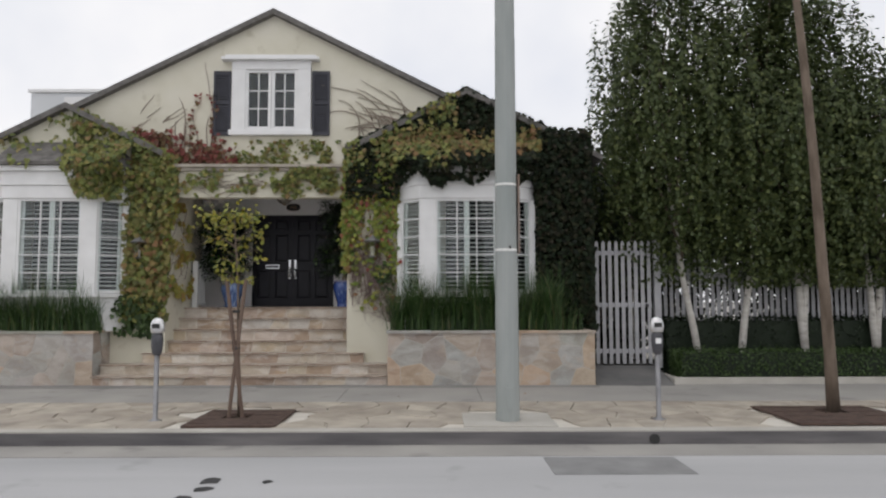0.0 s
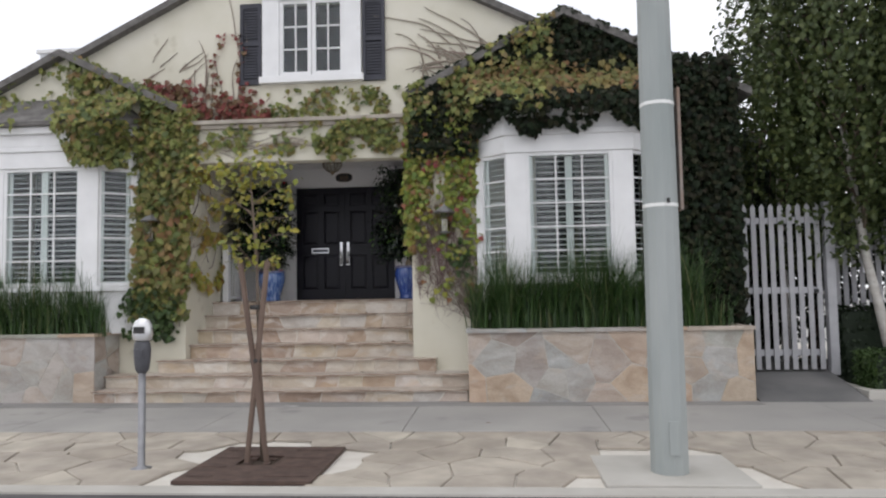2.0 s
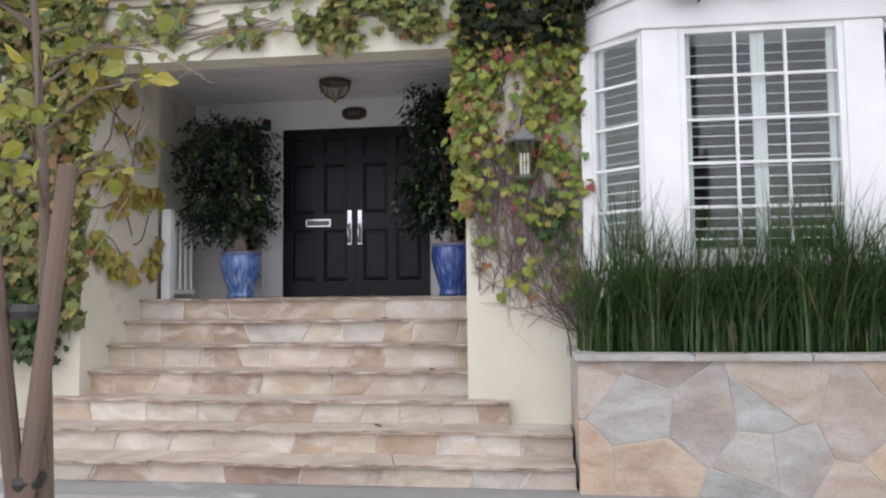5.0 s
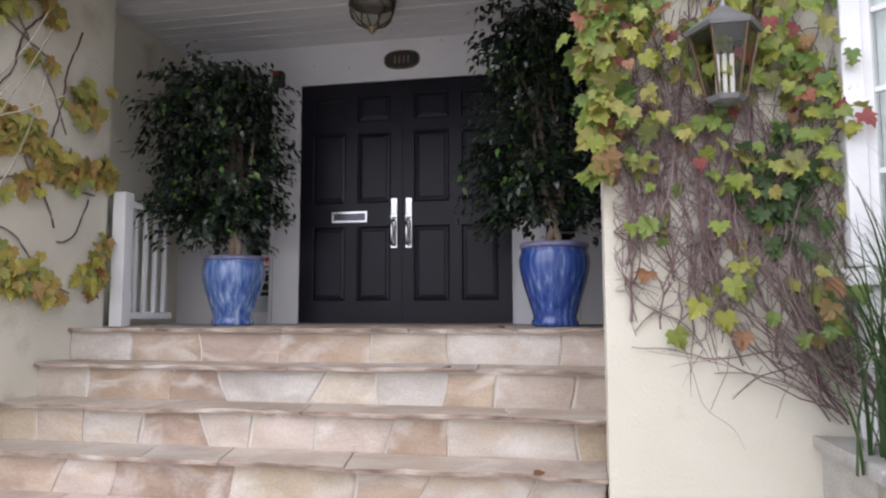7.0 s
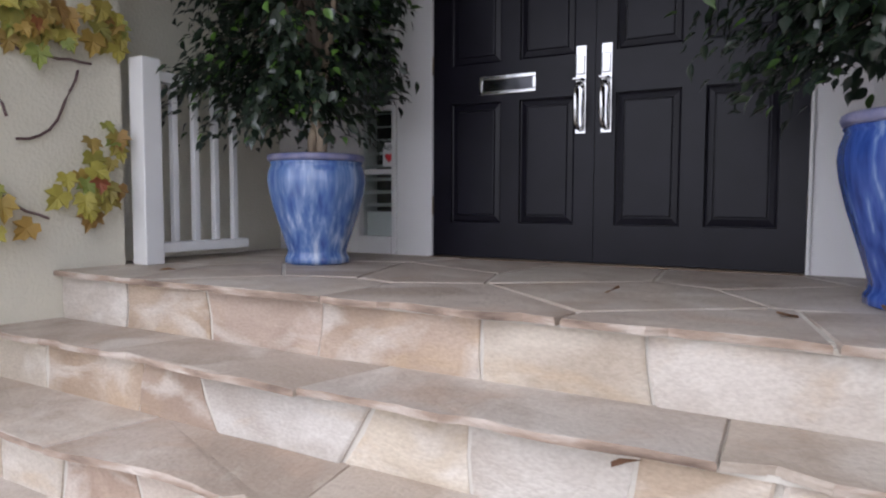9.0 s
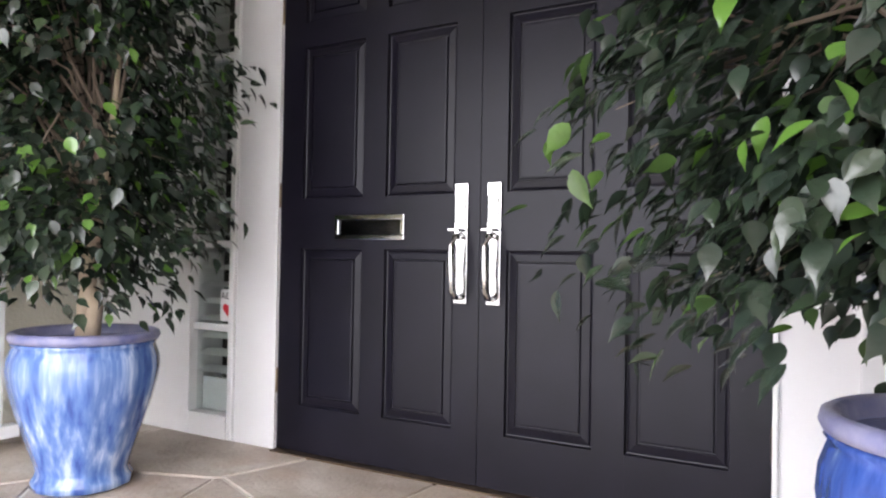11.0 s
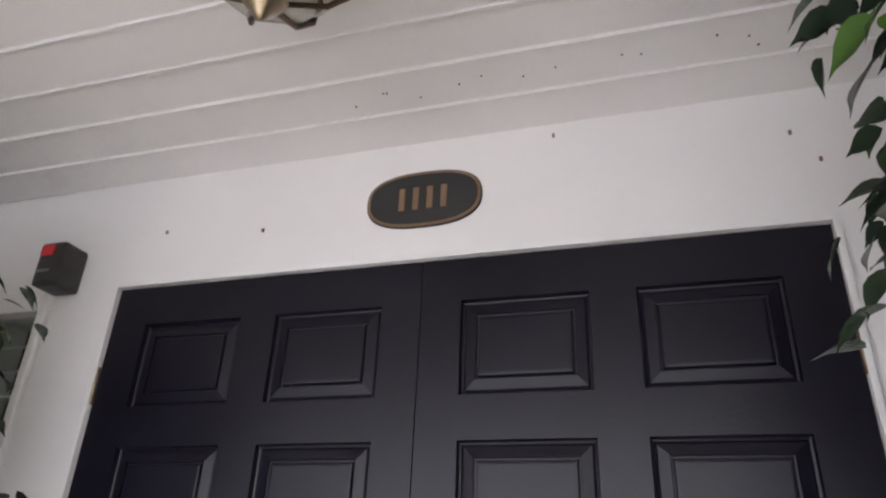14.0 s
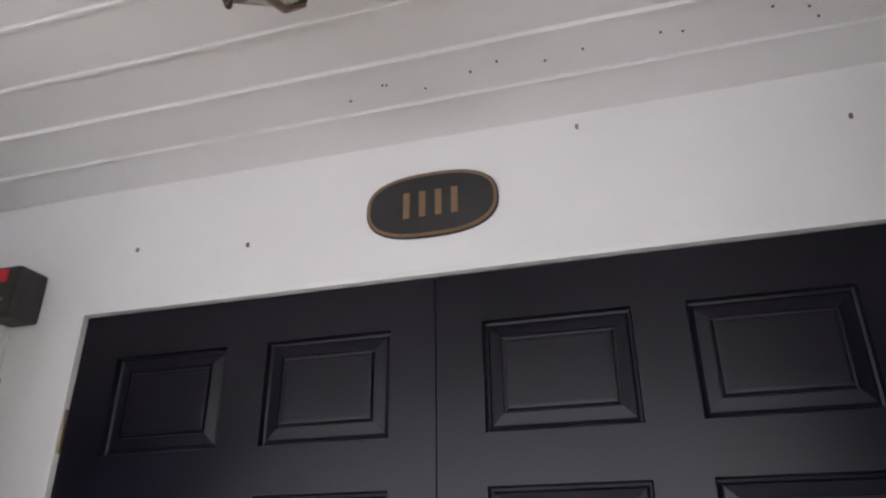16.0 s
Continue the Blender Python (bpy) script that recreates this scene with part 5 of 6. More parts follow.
leaves("leaf_spray", cl, np.tile((1.0, -0.4, 0.3), (n, 1)), np.tile((0.1, 0, -1.0), (n, 1)), G.uniform(0.06, 0.115, n), L_AUTUMN, t, "lobed", G, 0.35)
# leaves that hang over the porch's two front corners
for xx, nn in ((XR - 0.02, 160), (XL + 0.02, 60)):
    c = np.column_stack([xx + G.normal(0, 0.035, nn), 15.08 - 0.1 * G.random(nn), G.uniform(2.2, 3.65, nn)])
    ob = leaves("corner_spray", c, np.tile((0.0, -1.0, 0.2), (nn, 1)), np.tile((0, -0.2, -1.0), (nn, 1)), G.uniform(0.08, 0.13, nn), L_YELLOW, None, "lobed", G, 0.45, kind="")
    tagged(ob, "yellow ivy leaves hanging over the porch corner", "ivy", "", "stuff")


# ---- long grass in the planters ----
def grass_clump(x, y, z, n, h, spreadv):
    V, F = [], []
    lean_x, lean_y = R.uniform(-0.25, 0.25), R.uniform(-0.25, 0.0)
    for _ in range(n):
        a = R.uniform(0, 2 * math.pi)
        ln, wd = h * R.uniform(0.4, 1.12), R.uniform(0.005, 0.012)
        ox, oy = R.gauss(0, spreadv), R.gauss(0.0, 0.07)
        out = R.uniform(0.1, 0.75) if R.random() < 0.72 else R.uniform(0.6, 1.35)
        dx, dy = math.cos(a) + lean_x, 0.75 * math.sin(a) + lean_y
        px, py = -math.sin(a), math.cos(a)
        b = len(V)
        for k in range(6):
            q = k / 5
            r_ = out * ln * q * q * 0.8
            zz = ln * (q - 0.42 * out * q * q * q)
            w = wd * (1 - q * 0.92)
            cx, cy = x + ox + r_ * dx, min(y + oy + r_ * dy, 15.03)
            V += [(cx - w * px, cy - w * py, z + zz), (cx + w * px, cy + w * py, z + zz)]
        F += [(b + 2 * k, b + 2 * k + 1, b + 2 * k + 3, b + 2 * k + 2) for k in range(5)]
    ob = new("grass_clump", mesh_of("grass_clump", V, F, L_GRASS))
    return tagged(ob, "clump of long arching dark green grass in the planter", "grass", "planter grass")


grass_clump(-2.3, 14.62, 1.06, 230, 1.05, 0.06)
for x in np.arange(-2.08, 0.45, 0.25):
    grass_clump(x + R.uniform(-0.08, 0.08), 14.58 + R.uniform(-0.02, 0.1), 1.06, R.randint(260, 400), R.uniform(1.02, 1.42), 0.085)
for x in np.arange(0.55, 1.1, 0.3):
    grass_clump(x, 14.6, 1.06, 70, 0.62, 0.09)
for x in np.arange(-10.9, -7.9, 0.27):
    grass_clump(x + R.uniform(-0.08, 0.08), 14.68 + R.uniform(-0.02, 0.07), 1.06, R.randint(200, 300), R.uniform(0.85, 1.2), 0.09)
for x in np.arange(-8.1, -7.6, 0.25):
    grass_clump(x, 14.8, 1.06, 60, 0.5, 0.09)


# ---- glazed pots and weeping figs ----
def pot(at, tall, glaze, label):
    t = thing("plant_pot", label, "pot", at, "pots beside the door")
    parts = (("body", [(0.14, 0.0), (0.156, 0.008), (0.156, 0.03), (0.146, 0.045), (0.142, 0.062), (0.15, 0.09), (0.176, 0.17), (0.206, 0.26), (0.228, 0.345), (0.235, 0.395), (0.231, 0.435), (0.221, 0.462), (0.217, 0.472), (0.224, 0.48), (0.219, 0.487)], glaze, ""),
             ("rim", [(0.212, 0.486), (0.228, 0.49), (0.234, 0.502), (0.23, 0.516), (0.218, 0.522), (0.203, 0.514), (0.198, 0.49), (0.19, 0.43)], CLAYRIM, "worn greyish rim"),
             ("soil", [(0.2, 0.42), (0.198, 0.462), (0.1, 0.474)], SOIL, ""))
    for nm, profile, material, lab in parts:
        bm = bmesh.new()
        bm_lathe(bm, [(r_, z * tall) for r_, z in profile], seg=72, flute=0.011 if nm == "body" else 0.0, lobes=12)
        bmesh.ops.translate(bm, verts=bm.verts, vec=at)
        part(nm, bm, material, t, lab, True)
    return t


pot((-5.98, 16.93, 1.5), 1.0, GLAZE, "blue glazed ceramic pot with pale drip runs on the porch")
pot((-3.55, 16.74, 1.5), 1.07, GLAZE_DEEP, "deep blue glazed ceramic pot on the flagstones beside the door")


def fig(x, y, z, cx, rx, ry, rz, cz, sprays, seedv, limits):
    """Weeping fig: two twisted stems, branches to the crown's outside, and drooping leafy sprays with gaps between them."""
    rr, gg = random.Random(seedv), np.random.default_rng(seedv)
    t = thing("fig_tree", "weeping fig with glossy dark green leaves in a blue pot", "tree", (x, y, z), "figs beside the door")
    bm = bmesh.new()
    for q in (-1, 1):
        bm_tube(bm, [(x + 0.018 * q, y, z - 0.05), (x + 0.03 * q, y + 0.01, z + 0.1), (x - 0.012 * q, y, z + 0.2), (x + 0.04 * q, y - 0.01, z + 0.33), (x + 0.1 * q, y, z + 0.6), (x + 0.14 * q, y, z + 0.95)], [0.03, 0.026, 0.024, 0.022, 0.014, 0.007], 10)
    part("trunk", bm, FICUSBARK, t, "pale twisted trunk", True)
    bm = bmesh.new()
    P, N, D = [], [], []
    for k in range(sprays):
        a, u = rr.uniform(0, 2 * math.pi), rr.uniform(-0.92, 1.0)
        c = (1 - abs(u) ** 3.5) ** 0.5
        rad = rr.uniform(0.12, 0.82) * (0.85 + 0.35 * noise.noise((math.cos(a) * 1.3 + seedv, math.sin(a) * 1.3, u * 2.0)))
        out = Vector((math.cos(a), math.sin(a), 0.25 + 0.5 * u))
        e = Vector((cx + rx * rad * math.cos(a) * c, y + ry * rad * math.sin(a) * c, cz + rz * u * 0.84))
        st_ = Vector((x + rr.uniform(-0.07, 0.07), y, z + rr.uniform(0.25, 0.85)))
        reach = rr.uniform(0.16, 0.36)
        tip = e + out * reach + Vector((0, 0, -0.1))
        if k % 3 == 0:
            bm_tube(bm, [st_, (st_ + e) / 2 + Vector((0, 0, 0.1)), e, e.lerp(tip, 0.5)], [0.007, 0.005, 0.003, 0.0012], 5)
        for j in range(rr.randint(30, 54)):
            q = rr.uniform(-0.25, 1.05)
            p = e + out * (reach * q) + Vector((gg.normal(0, 0.04), gg.normal(0, 0.04), -0.15 * q * abs(q) + gg.normal(0, 0.04)))
            if p.x < -6.84 or p.y > 17.5 or p.z > limits[3] or not limits[0] + 0.48 * max(0.0, p.y - 16.55) < p.x < limits[1] or p.y < limits[2] or (p.z < 2.2 and rr.random() < 0.5) or p.z < 2.06:
                continue
            P.append(p)
            N.append((out.x * 0.8, out.y * 0.8, 0.85))
            D.append((out.x * 0.45, out.y * 0.45, -1.0))
    part("branch", bm, BARK, t, kind="stuff")
    n = len(P)
    leaves("crown", np.array(P), np.array(N), np.array(D), gg.uniform(0.042, 0.07, n), L_FICUS, t, "fine", gg, 0.45)
    return t


fig(-5.98, 16.93, 2.0, -6.14, 0.6, 0.54, 0.74, 2.82, 240, 5, (-7.1, -5.6, 16.25, 3.62))
fig(-3.55, 16.74, 2.0, -3.66, 0.54, 0.46, 0.86, 2.94, 230, 8, (-4.23, -2.8, 16.42, 3.84))

# ---- porch ceiling lantern ----
cl_ = thing("ceiling_lantern", "bronze ceiling lantern with a smoky bell glass", "lamp", (-4.87, 16.85, 3.92))
bm = bmesh.new()
bm_lathe(bm, [(0.17, 3.916), (0.19, 3.903), (0.185, 3.894), (0.07, 3.886)], (-4.87, 16.85), 8)
part("canopy", bm, BRONZE, cl_)
bm = bmesh.new()
bm_lathe(bm, [(0.165, 3.885), (0.172, 3.859), (0.155, 3.803), (0.105, 3.747), (0.035, 3.715)], (-4.87, 16.85), 8)
g = part("glass", bm, LAMPGLASS, cl_, "", True)
for k in range(8):
    a = math.pi / 4 * k
    bm = bmesh.new()
    bm_tube(bm, [(-4.87 + q * math.cos(a), 16.85 + q * math.sin(a), z) for q, z in ((0.169, 3.890), (0.176, 3.859), (0.159, 3.803), (0.108, 3.745), (0.035, 3.713))], 0.006, 6)
    part("rib", bm, BRONZE, cl_)
bm = bmesh.new()
bm_lathe(bm, [(0.034, 3.723), (0.042, 3.711), (0.032, 3.695), (0.017, 3.683), (0.012, 3.671), (0.004, 3.66)], (-4.87, 16.85), 16)
part("finial", bm, BRASS, cl_, "brass finial", True)


def wall_lantern(x, zc):
    t = thing("wall_lantern", "tapered glass wall lantern in the ivy of the porch pier", "lamp", (x, 14.95, zc), "wall lanterns")
    bm = bmesh.new()
    bm_tube(bm, [(x, 15.098, zc + 0.2), (x, 15.02, zc + 0.24), (x, 14.95, zc + 0.22)], 0.012, 8)
    part("bracket", bm, BRONZE, t)
    bm = bmesh.new()
    bm_lathe(bm, [(0.15, zc + 0.125), (0.16, zc + 0.14), (0.085, zc + 0.19), (0.05, zc + 0.22), (0.02, zc + 0.24), (0.008, zc + 0.27)], (x, 14.95), 6)
    part("cap", bm, STEEL, t)
    bm = bmesh.new()
    bm_lathe(bm, [(0.075, zc - 0.14), (0.13, zc + 0.124)], (x, 14.95), 6)
    part("glass", bm, LAMPGLASS, t)
    for k in range(6):
        a = math.pi / 3 * k
        bm = bmesh.new()
        bm_tube(bm, [(x + 0.078 * math.cos(a), 14.95 + 0.078 * math.sin(a), zc - 0.14), (x + 0.133 * math.cos(a), 14.95 + 0.133 * math.sin(a), zc + 0.125)], 0.006, 5)
        part("bar", bm, BRONZE, t)
    bm = bmesh.new()
    bm_lathe(bm, [(0.02, zc - 0.175), (0.07, zc - 0.16), (0.082, zc - 0.141)], (x, 14.95), 6)
    part("base", bm, STEEL, t)
    for k in (-1, 0, 1):
        bm = bmesh.new()
        bm_tube(bm, [(x + 0.028 * k, 14.95, zc - 0.138), (x + 0.028 * k, 14.95, zc + 0.04)], 0.009, 8)
        part("candle_tube", bm, PAPER, t)
    return t


wall_lantern(-2.79, 2.61)
wall_lantern(-7.16, 2.6)

# ---- street pole, meters ----
PX, PY = -0.68, 10.94
pl = thing("utility_pole", "tapered grey octagonal concrete pole on the pavement", "pole", (PX, PY, 0.12))
bm = bmesh.new()
bm_lathe(bm, [(0.152, 0.121), (0.15, 1.0), (0.112, 9.5)], (PX, PY), 12)
part("shaft", bm, POLE, pl)
for z in (2.29, 3.14):
    bm = bmesh.new()
    r_ = 0.151 - 0.0045 * z
    bm_lathe(bm, [(r_ + 0.0, z - 0.016), (r_ + 0.004, z - 0.014), (r_ + 0.004, z + 0.014), (r_, z + 0.016)], (PX, PY), 24)
    part("strap", bm, STRAP, pl, "white metal strap")
box_part("sign_board", (PX + 0.148, PX + 0.172, PY - 0.08, PY + 0.32, 2.25, 3.27), RUST, pl, 0.003, "weathered sign plate seen from its edge")
box_part("access_cover", (PX - 0.03, PX + 0.05, PY - 0.158, PY - 0.146, 0.28, 0.55), POLE, pl, 0.003)
box_part("strap_buckle", (PX + 0.02, PX + 0.045, PY - 0.155, PY - 0.14, 2.3, 2.34), DARKBOX, pl, 0.003)


def meter(x, y, face):
    t = thing("parking_meter", "grey parking meter with a silver domed head on a steel post", "parking meter", (x, y, 0.1), "parking meters")
    bm = bmesh.new()
    bm_lathe(bm, [(0.09, 0.098), (0.09, 0.112), (0.045, 0.125), (0.032, 0.14), (0.032, 0.97)], (x, y), 20)
    part("post", bm, STEEL, t, "", True)
    bm = bmesh.new()
    bm_lathe(bm, [(0.03, 0.93), (0.06, 0.965), (0.072, 1.04), (0.078, 1.14), (0.07, 1.2), (0.06, 1.22)], (x, y), 24)
    for v in bm.verts:
        v.co.y = y + (v.co.y - y) * 0.75
    part("vault", bm, METERBODY, t, "", True)
    bm = bmesh.new()
    bm_lathe(bm, [(0.062, 1.221), (0.086, 1.235), (0.092, 1.29), (0.088, 1.35), (0.07, 1.395), (0.035, 1.42), (0.008, 1.427)], (x, y), 24)
    for v in bm.verts:
        v.co.y = y + (v.co.y - y) * 0.7
    part("head", bm, METERHEAD, t, "silver domed head", True)
    box_part("display", (x - 0.05, x + 0.05, y - 0.07, y - 0.055, 1.29, 1.35), DARKBOX, t, 0.004)
    box_part("label", (x - 0.035, x + 0.035, y - 0.063, y - 0.05, 1.08, 1.15), PAPER if face else METERBODY, t, 0.003)
    return t


meter(-5.2, 11.04, False)
meter(1.29, 11.06, True)


# ---- tree grates and street trees ----
def grate(x0, x1, y0, y1, cx, cy):
    t = thing("tree_grate", "square rusty brown iron tree grate in the pavement", "tree grate", ((x0 + x1) / 2, (y0 + y1) / 2, 0.1), "tree grates")
    z = 0.118
    bm = bmesh.new()
    h = 0.17
    for q in ((x0, cx - h, y0, y1), (cx + h, x1, y0, y1), (cx - h, cx + h, y0, cy - h), (cx - h, cx + h, cy + h, y1)):
        bm_box(bm, *q, z - 0.02, z + 0.012)
    part("plate", bm, IRON, t)
    for k in range(4):
        y = y0 + (y1 - y0) * (k + 0.5) / 4
        for s in (0, 1):
            a, b = (x0 + 0.06, cx - h - 0.05) if s == 0 else (cx + h + 0.05, x1 - 0.06)
            box_part("rib", (a, b, y - 0.015, y + 0.015, z + 0.0125, z + 0.017), IRON, t, 0)
    box_part("soil", (cx - h, cx + h, cy - h, cy + h, z - 0.025, z - 0.012), SOIL, t, 0)
    for k in range(4):
        a = math.pi / 4 + math.pi / 2 * k
        box_part("bar", (cx + 0.12 * math.cos(a) - 0.03, cx + 0.12 * math.cos(a) + 0.03, cy + 0.12 * math.sin(a) - 0.03, cy + 0.12 * math.sin(a) + 0.03, z - 0.012, z + 0.008), IRON, t, 0.003)
    return t


grate(-4.7, -3.55, 10.56, 11.8, -4.2, 11.26)
grate(2.9, 4.5, 10.62, 12.0, 3.8, 11.55)

tr = thing("young_street_tree", "thin young street tree with sparse yellow leaves, tied to stakes", "tree", (-4.21, 11.3, 0.1))
bm = bmesh.new()
bm_tube(bm, [(-4.21, 11.33, 0.1), (-4.22, 11.32, 0.7), (-4.24, 11.31, 1.4), (-4.25, 11.3, 1.9), (-4.28, 11.28, 2.4), (-4.32, 11.28, 2.9)], [0.022, 0.02, 0.017, 0.014, 0.01, 0.005], 8)
part("trunk", bm, BARK, tr, "", True)
bm = bmesh.new()
tw = []
for k in range(24):
    z0 = R.uniform(1.8, 2.75)
    a = R.uniform(0, 2 * math.pi)
    ln = R.uniform(0.18, 0.46)
    s = (-4.25 - 0.06 * (z0 - 1.9), 11.29, z0)
    e = (s[0] + ln * math.cos(a) - 0.06, 11.29 + ln * 0.8 * math.sin(a), z0 + R.uniform(0.04, 0.26))
    m_ = ((s[0] + e[0]) / 2, (s[1] + e[1]) / 2, (s[2] + e[2]) / 2 + 0.05)
    bm_tube(bm, [s, m_, e], [0.006, 0.004, 0.002], 5)
    tw.append((Vector(s), Vector(e)))
part("twig", bm, BARK, tr, kind="stuff")
P = []
for k in range(430):
    s, e = R.choice(tw)
    p = s.lerp(e, R.uniform(0.3, 1.1))
    if k % 2 == 0:
        p = Vector((-4.36 + R.gauss(0, 0.19), 11.28 + R.gauss(0, 0.13), 2.74 + R.gauss(0, 0.09)))
    P.append((p.x + R.gauss(0, 0.04), p.y + R.gauss(0, 0.04), p.z + R.gauss(0, 0.04)))
P = np.array(P)
n = len(P)
leaves("crown", P, np.tile((0.0, -0.5, 0.8), (n, 1)), np.tile((0.0, -0.3, -0.7), (n, 1)), G.uniform(0.045, 0.085, n), L_STREET, tr, "ovate", G, 0.7)
for a, b in (((-4.13, 11.22, 0.1), (-4.37, 11.2, 1.93)), ((-4.31, 11.2, 0.1), (-4.13, 11.24, 1.92)), ((-4.2, 11.38, 0.1), (-4.23, 11.26, 1.12))):
    bm = bmesh.new()
    d = [tuple(a[i] + (b[i] - a[i]) * q for i in range(3)) for q in (0, 0.3, 0.6, 1)]
    bm_tube(bm, d, 0.026, 10)
    part("stake", bm, STAKE, tr, "brown wooden stake")
for z in (1.02, 1.5):
    bm = bmesh.new()
    bm_lathe(bm, [(0.05, z - 0.02), (0.056, z), (0.05, z + 0.02)], (-4.24, 11.24), 12)
    part("tie", bm, DARKBOX, tr)


def crown_points(rng, n, cx, cy, cz, rx, ry, rz, seedv, droop=0.0):
    P, N, D = [], [], []
    nc = 110
    th, u = rng.uniform(0, 2 * math.pi, nc), rng.uniform(-0.9, 1, nc)
    rr = rng.uniform(0.45, 1.0, nc)
    cen = np.column_stack([cx + rx * rr * np.cos(th) * np.sqrt(1 - u * u), cy + ry * rr * np.sin(th) * np.sqrt(1 - u * u), cz + rz * u])
    idx = rng.integers(0, nc, n)
    off = rng.normal(0, 1, (n, 3)) * np.array([rx * 0.17, ry * 0.17, rz * 0.14])
    off[:, 2] -= np.abs(rng.normal(0, 1, n)) * droop
    P = cen[idx] + off
    N = P - np.array([cx, cy, cz])
    N /= np.linalg.norm(N, axis=1)[:, None] + 1e-6
    N += (0, -0.3, 0.4)
    D = np.tile((0.0, 0.0, -1.0), (n, 1))
    return P, N, D, cen


def weeping_points(rng, n, cx, cy, cz, rx, ry, rz):
    """Leaves strung along hanging twigs that fall from places all over a crown."""
    m = n // 30
    th, u, rr = rng.uniform(0, 2 * math.pi, m), rng.uniform(-1, 1, m), rng.uniform(0.2, 1.0, m) ** 0.6
    lump = 1 + 0.22 * np.sin(3 * th + 4 * u)
    top_ = np.column_stack([cx + rx * rr * lump * np.cos(th) * np.sqrt(1 - u * u * 0.75), cy + ry * rr * np.sin(th) * np.sqrt(1 - u * u * 0.9), cz + rz * u])
    length, swing = rng.uniform(0.4, 1.7, m), rng.normal(0, 0.16, (m, 2))
    idx, q = rng.integers(0, m, n), rng.random(n)
    P = top_[idx] + rng.normal(0, 0.045, (n, 3))
    P[:, 2] -= length[idx] * q
    P[:, :2] += swing[idx] * q[:, None]
    N = P - np.array([cx, cy, cz])
    N /= np.linalg.norm(N, axis=1)[:, None] + 1e-6
    N += (0, -0.35, 0.35)
    return P, N, np.tile((0.0, 0.0, -1.0), (n, 1)), top_


def birch(x, y, lean, h, rx, n, seedv, cz, rz, fork=False):
    rng, rr = np.random.default_rng(seedv), random.Random(seedv)
    t = thing("birch_tree", "birch with a pale slanting trunk and a dark weeping crown", "tree", (x, y, 0.35), "birches behind the hedge")
    topx = x + lean * h
    for k in range(2 if fork else 1):
        bm = bmesh.new()
        ln = lean if k == 0 else -lean * 1.2
        pts = [(x + 0.05 * k + ln * q + 0.03 * math.sin(2 * q + seedv), y + 0.02 * q, 0.3 + q) for q in np.linspace(0, h, 8)]
        bm_tube(bm, pts, np.linspace(0.075, 0.02, 8), 10)
        part("trunk", bm, BIRCH, t, "pale birch trunk with dark marks", True)
    P, N, D, cen = weeping_points(rng, n, topx * 0.5 + x * 0.5, y, cz, rx, 1.0, rz)
    bm = bmesh.new()
    for c in cen[:26]:
        q = rr.uniform(0.35, 0.9) * h
        s = (x + lean * q, y, 0.3 + q)
        bm_tube(bm, [s, ((s[0] + c[0]) / 2, (s[1] + c[1]) / 2, (s[2] + c[2]) / 2 + 0.15), tuple(c)], [0.02, 0.012, 0.005], 5)
    part("limb", bm, BARK, t, kind="stuff")
    keep = (P[:, 2] > 1.9) & (P[:, 1] > 13.2)
    P, N, D = P[keep], N[keep], D[keep]
    leaves("crown", P, N, D, rng.uniform(0.06, 0.115, len(P)), L_BIRCH, t, "ovate", rng, 0.55)
    return t


birch(3.45, 15.35, -0.14, 6.0, 1.35, 23200, 1, 5.9, 2.8)
birch(4.2, 15.35, 0.17, 6.2, 1.5, 23200, 2, 5.5, 2.8)
birch(5.5, 15.4, 0.05, 6.4, 1.5, 21750, 3, 5.3, 2.6, True)
birch(6.9, 15.4, 0.07, 5.8, 1.5, 17400, 4, 4.6, 2.2, True)
birch(8.6, 15.4, -0.05, 5.8, 1.6, 9000, 5, 4.6, 2.1)
birch(2.5, 16.6, 0.02, 6.5, 1.1, 9000, 6, 5.0, 3.0)

bt = thing("street_tree", "tall leaning street tree with a thin grey-brown trunk", "tree", (3.8, 11.55, 0.1))
bm = bmesh.new()
bm_tube(bm, [(3.84, 11.55, 0.1), (3.82, 11.55, 0.9), (3.77, 11.56, 2.2), (3.72, 11.57, 3.6), (3.64, 11.58, 5.0), (3.53, 11.6, 6.6)], [0.09, 0.075, 0.068, 0.062, 0.056, 0.045], 12)
part("trunk", bm, BARK, bt, "", True)
rng = np.random.default_rng(77)
P, N, D, cen = crown_points(rng, 2600, 4.0, 11.9, 7.6, 1.3, 1.2, 0.9, 7, 0.2)
bm = bmesh.new()
for c in cen[:20]:
    bm_tube(bm, [(3.54, 11.6, 6.3), ((3.54 + c[0]) / 2, (11.6 + c[1]) / 2, (6.3 + c[2]) / 2 + 0.2), tuple(c)], [0.03, 0.018, 0.006], 5)
part("limb", bm, BARK, bt, kind="stuff")
leaves("crown", P, N, D, rng.uniform(0.06, 0.11, len(P)), L_BIRCH, bt, "ovate", rng, 0.6)

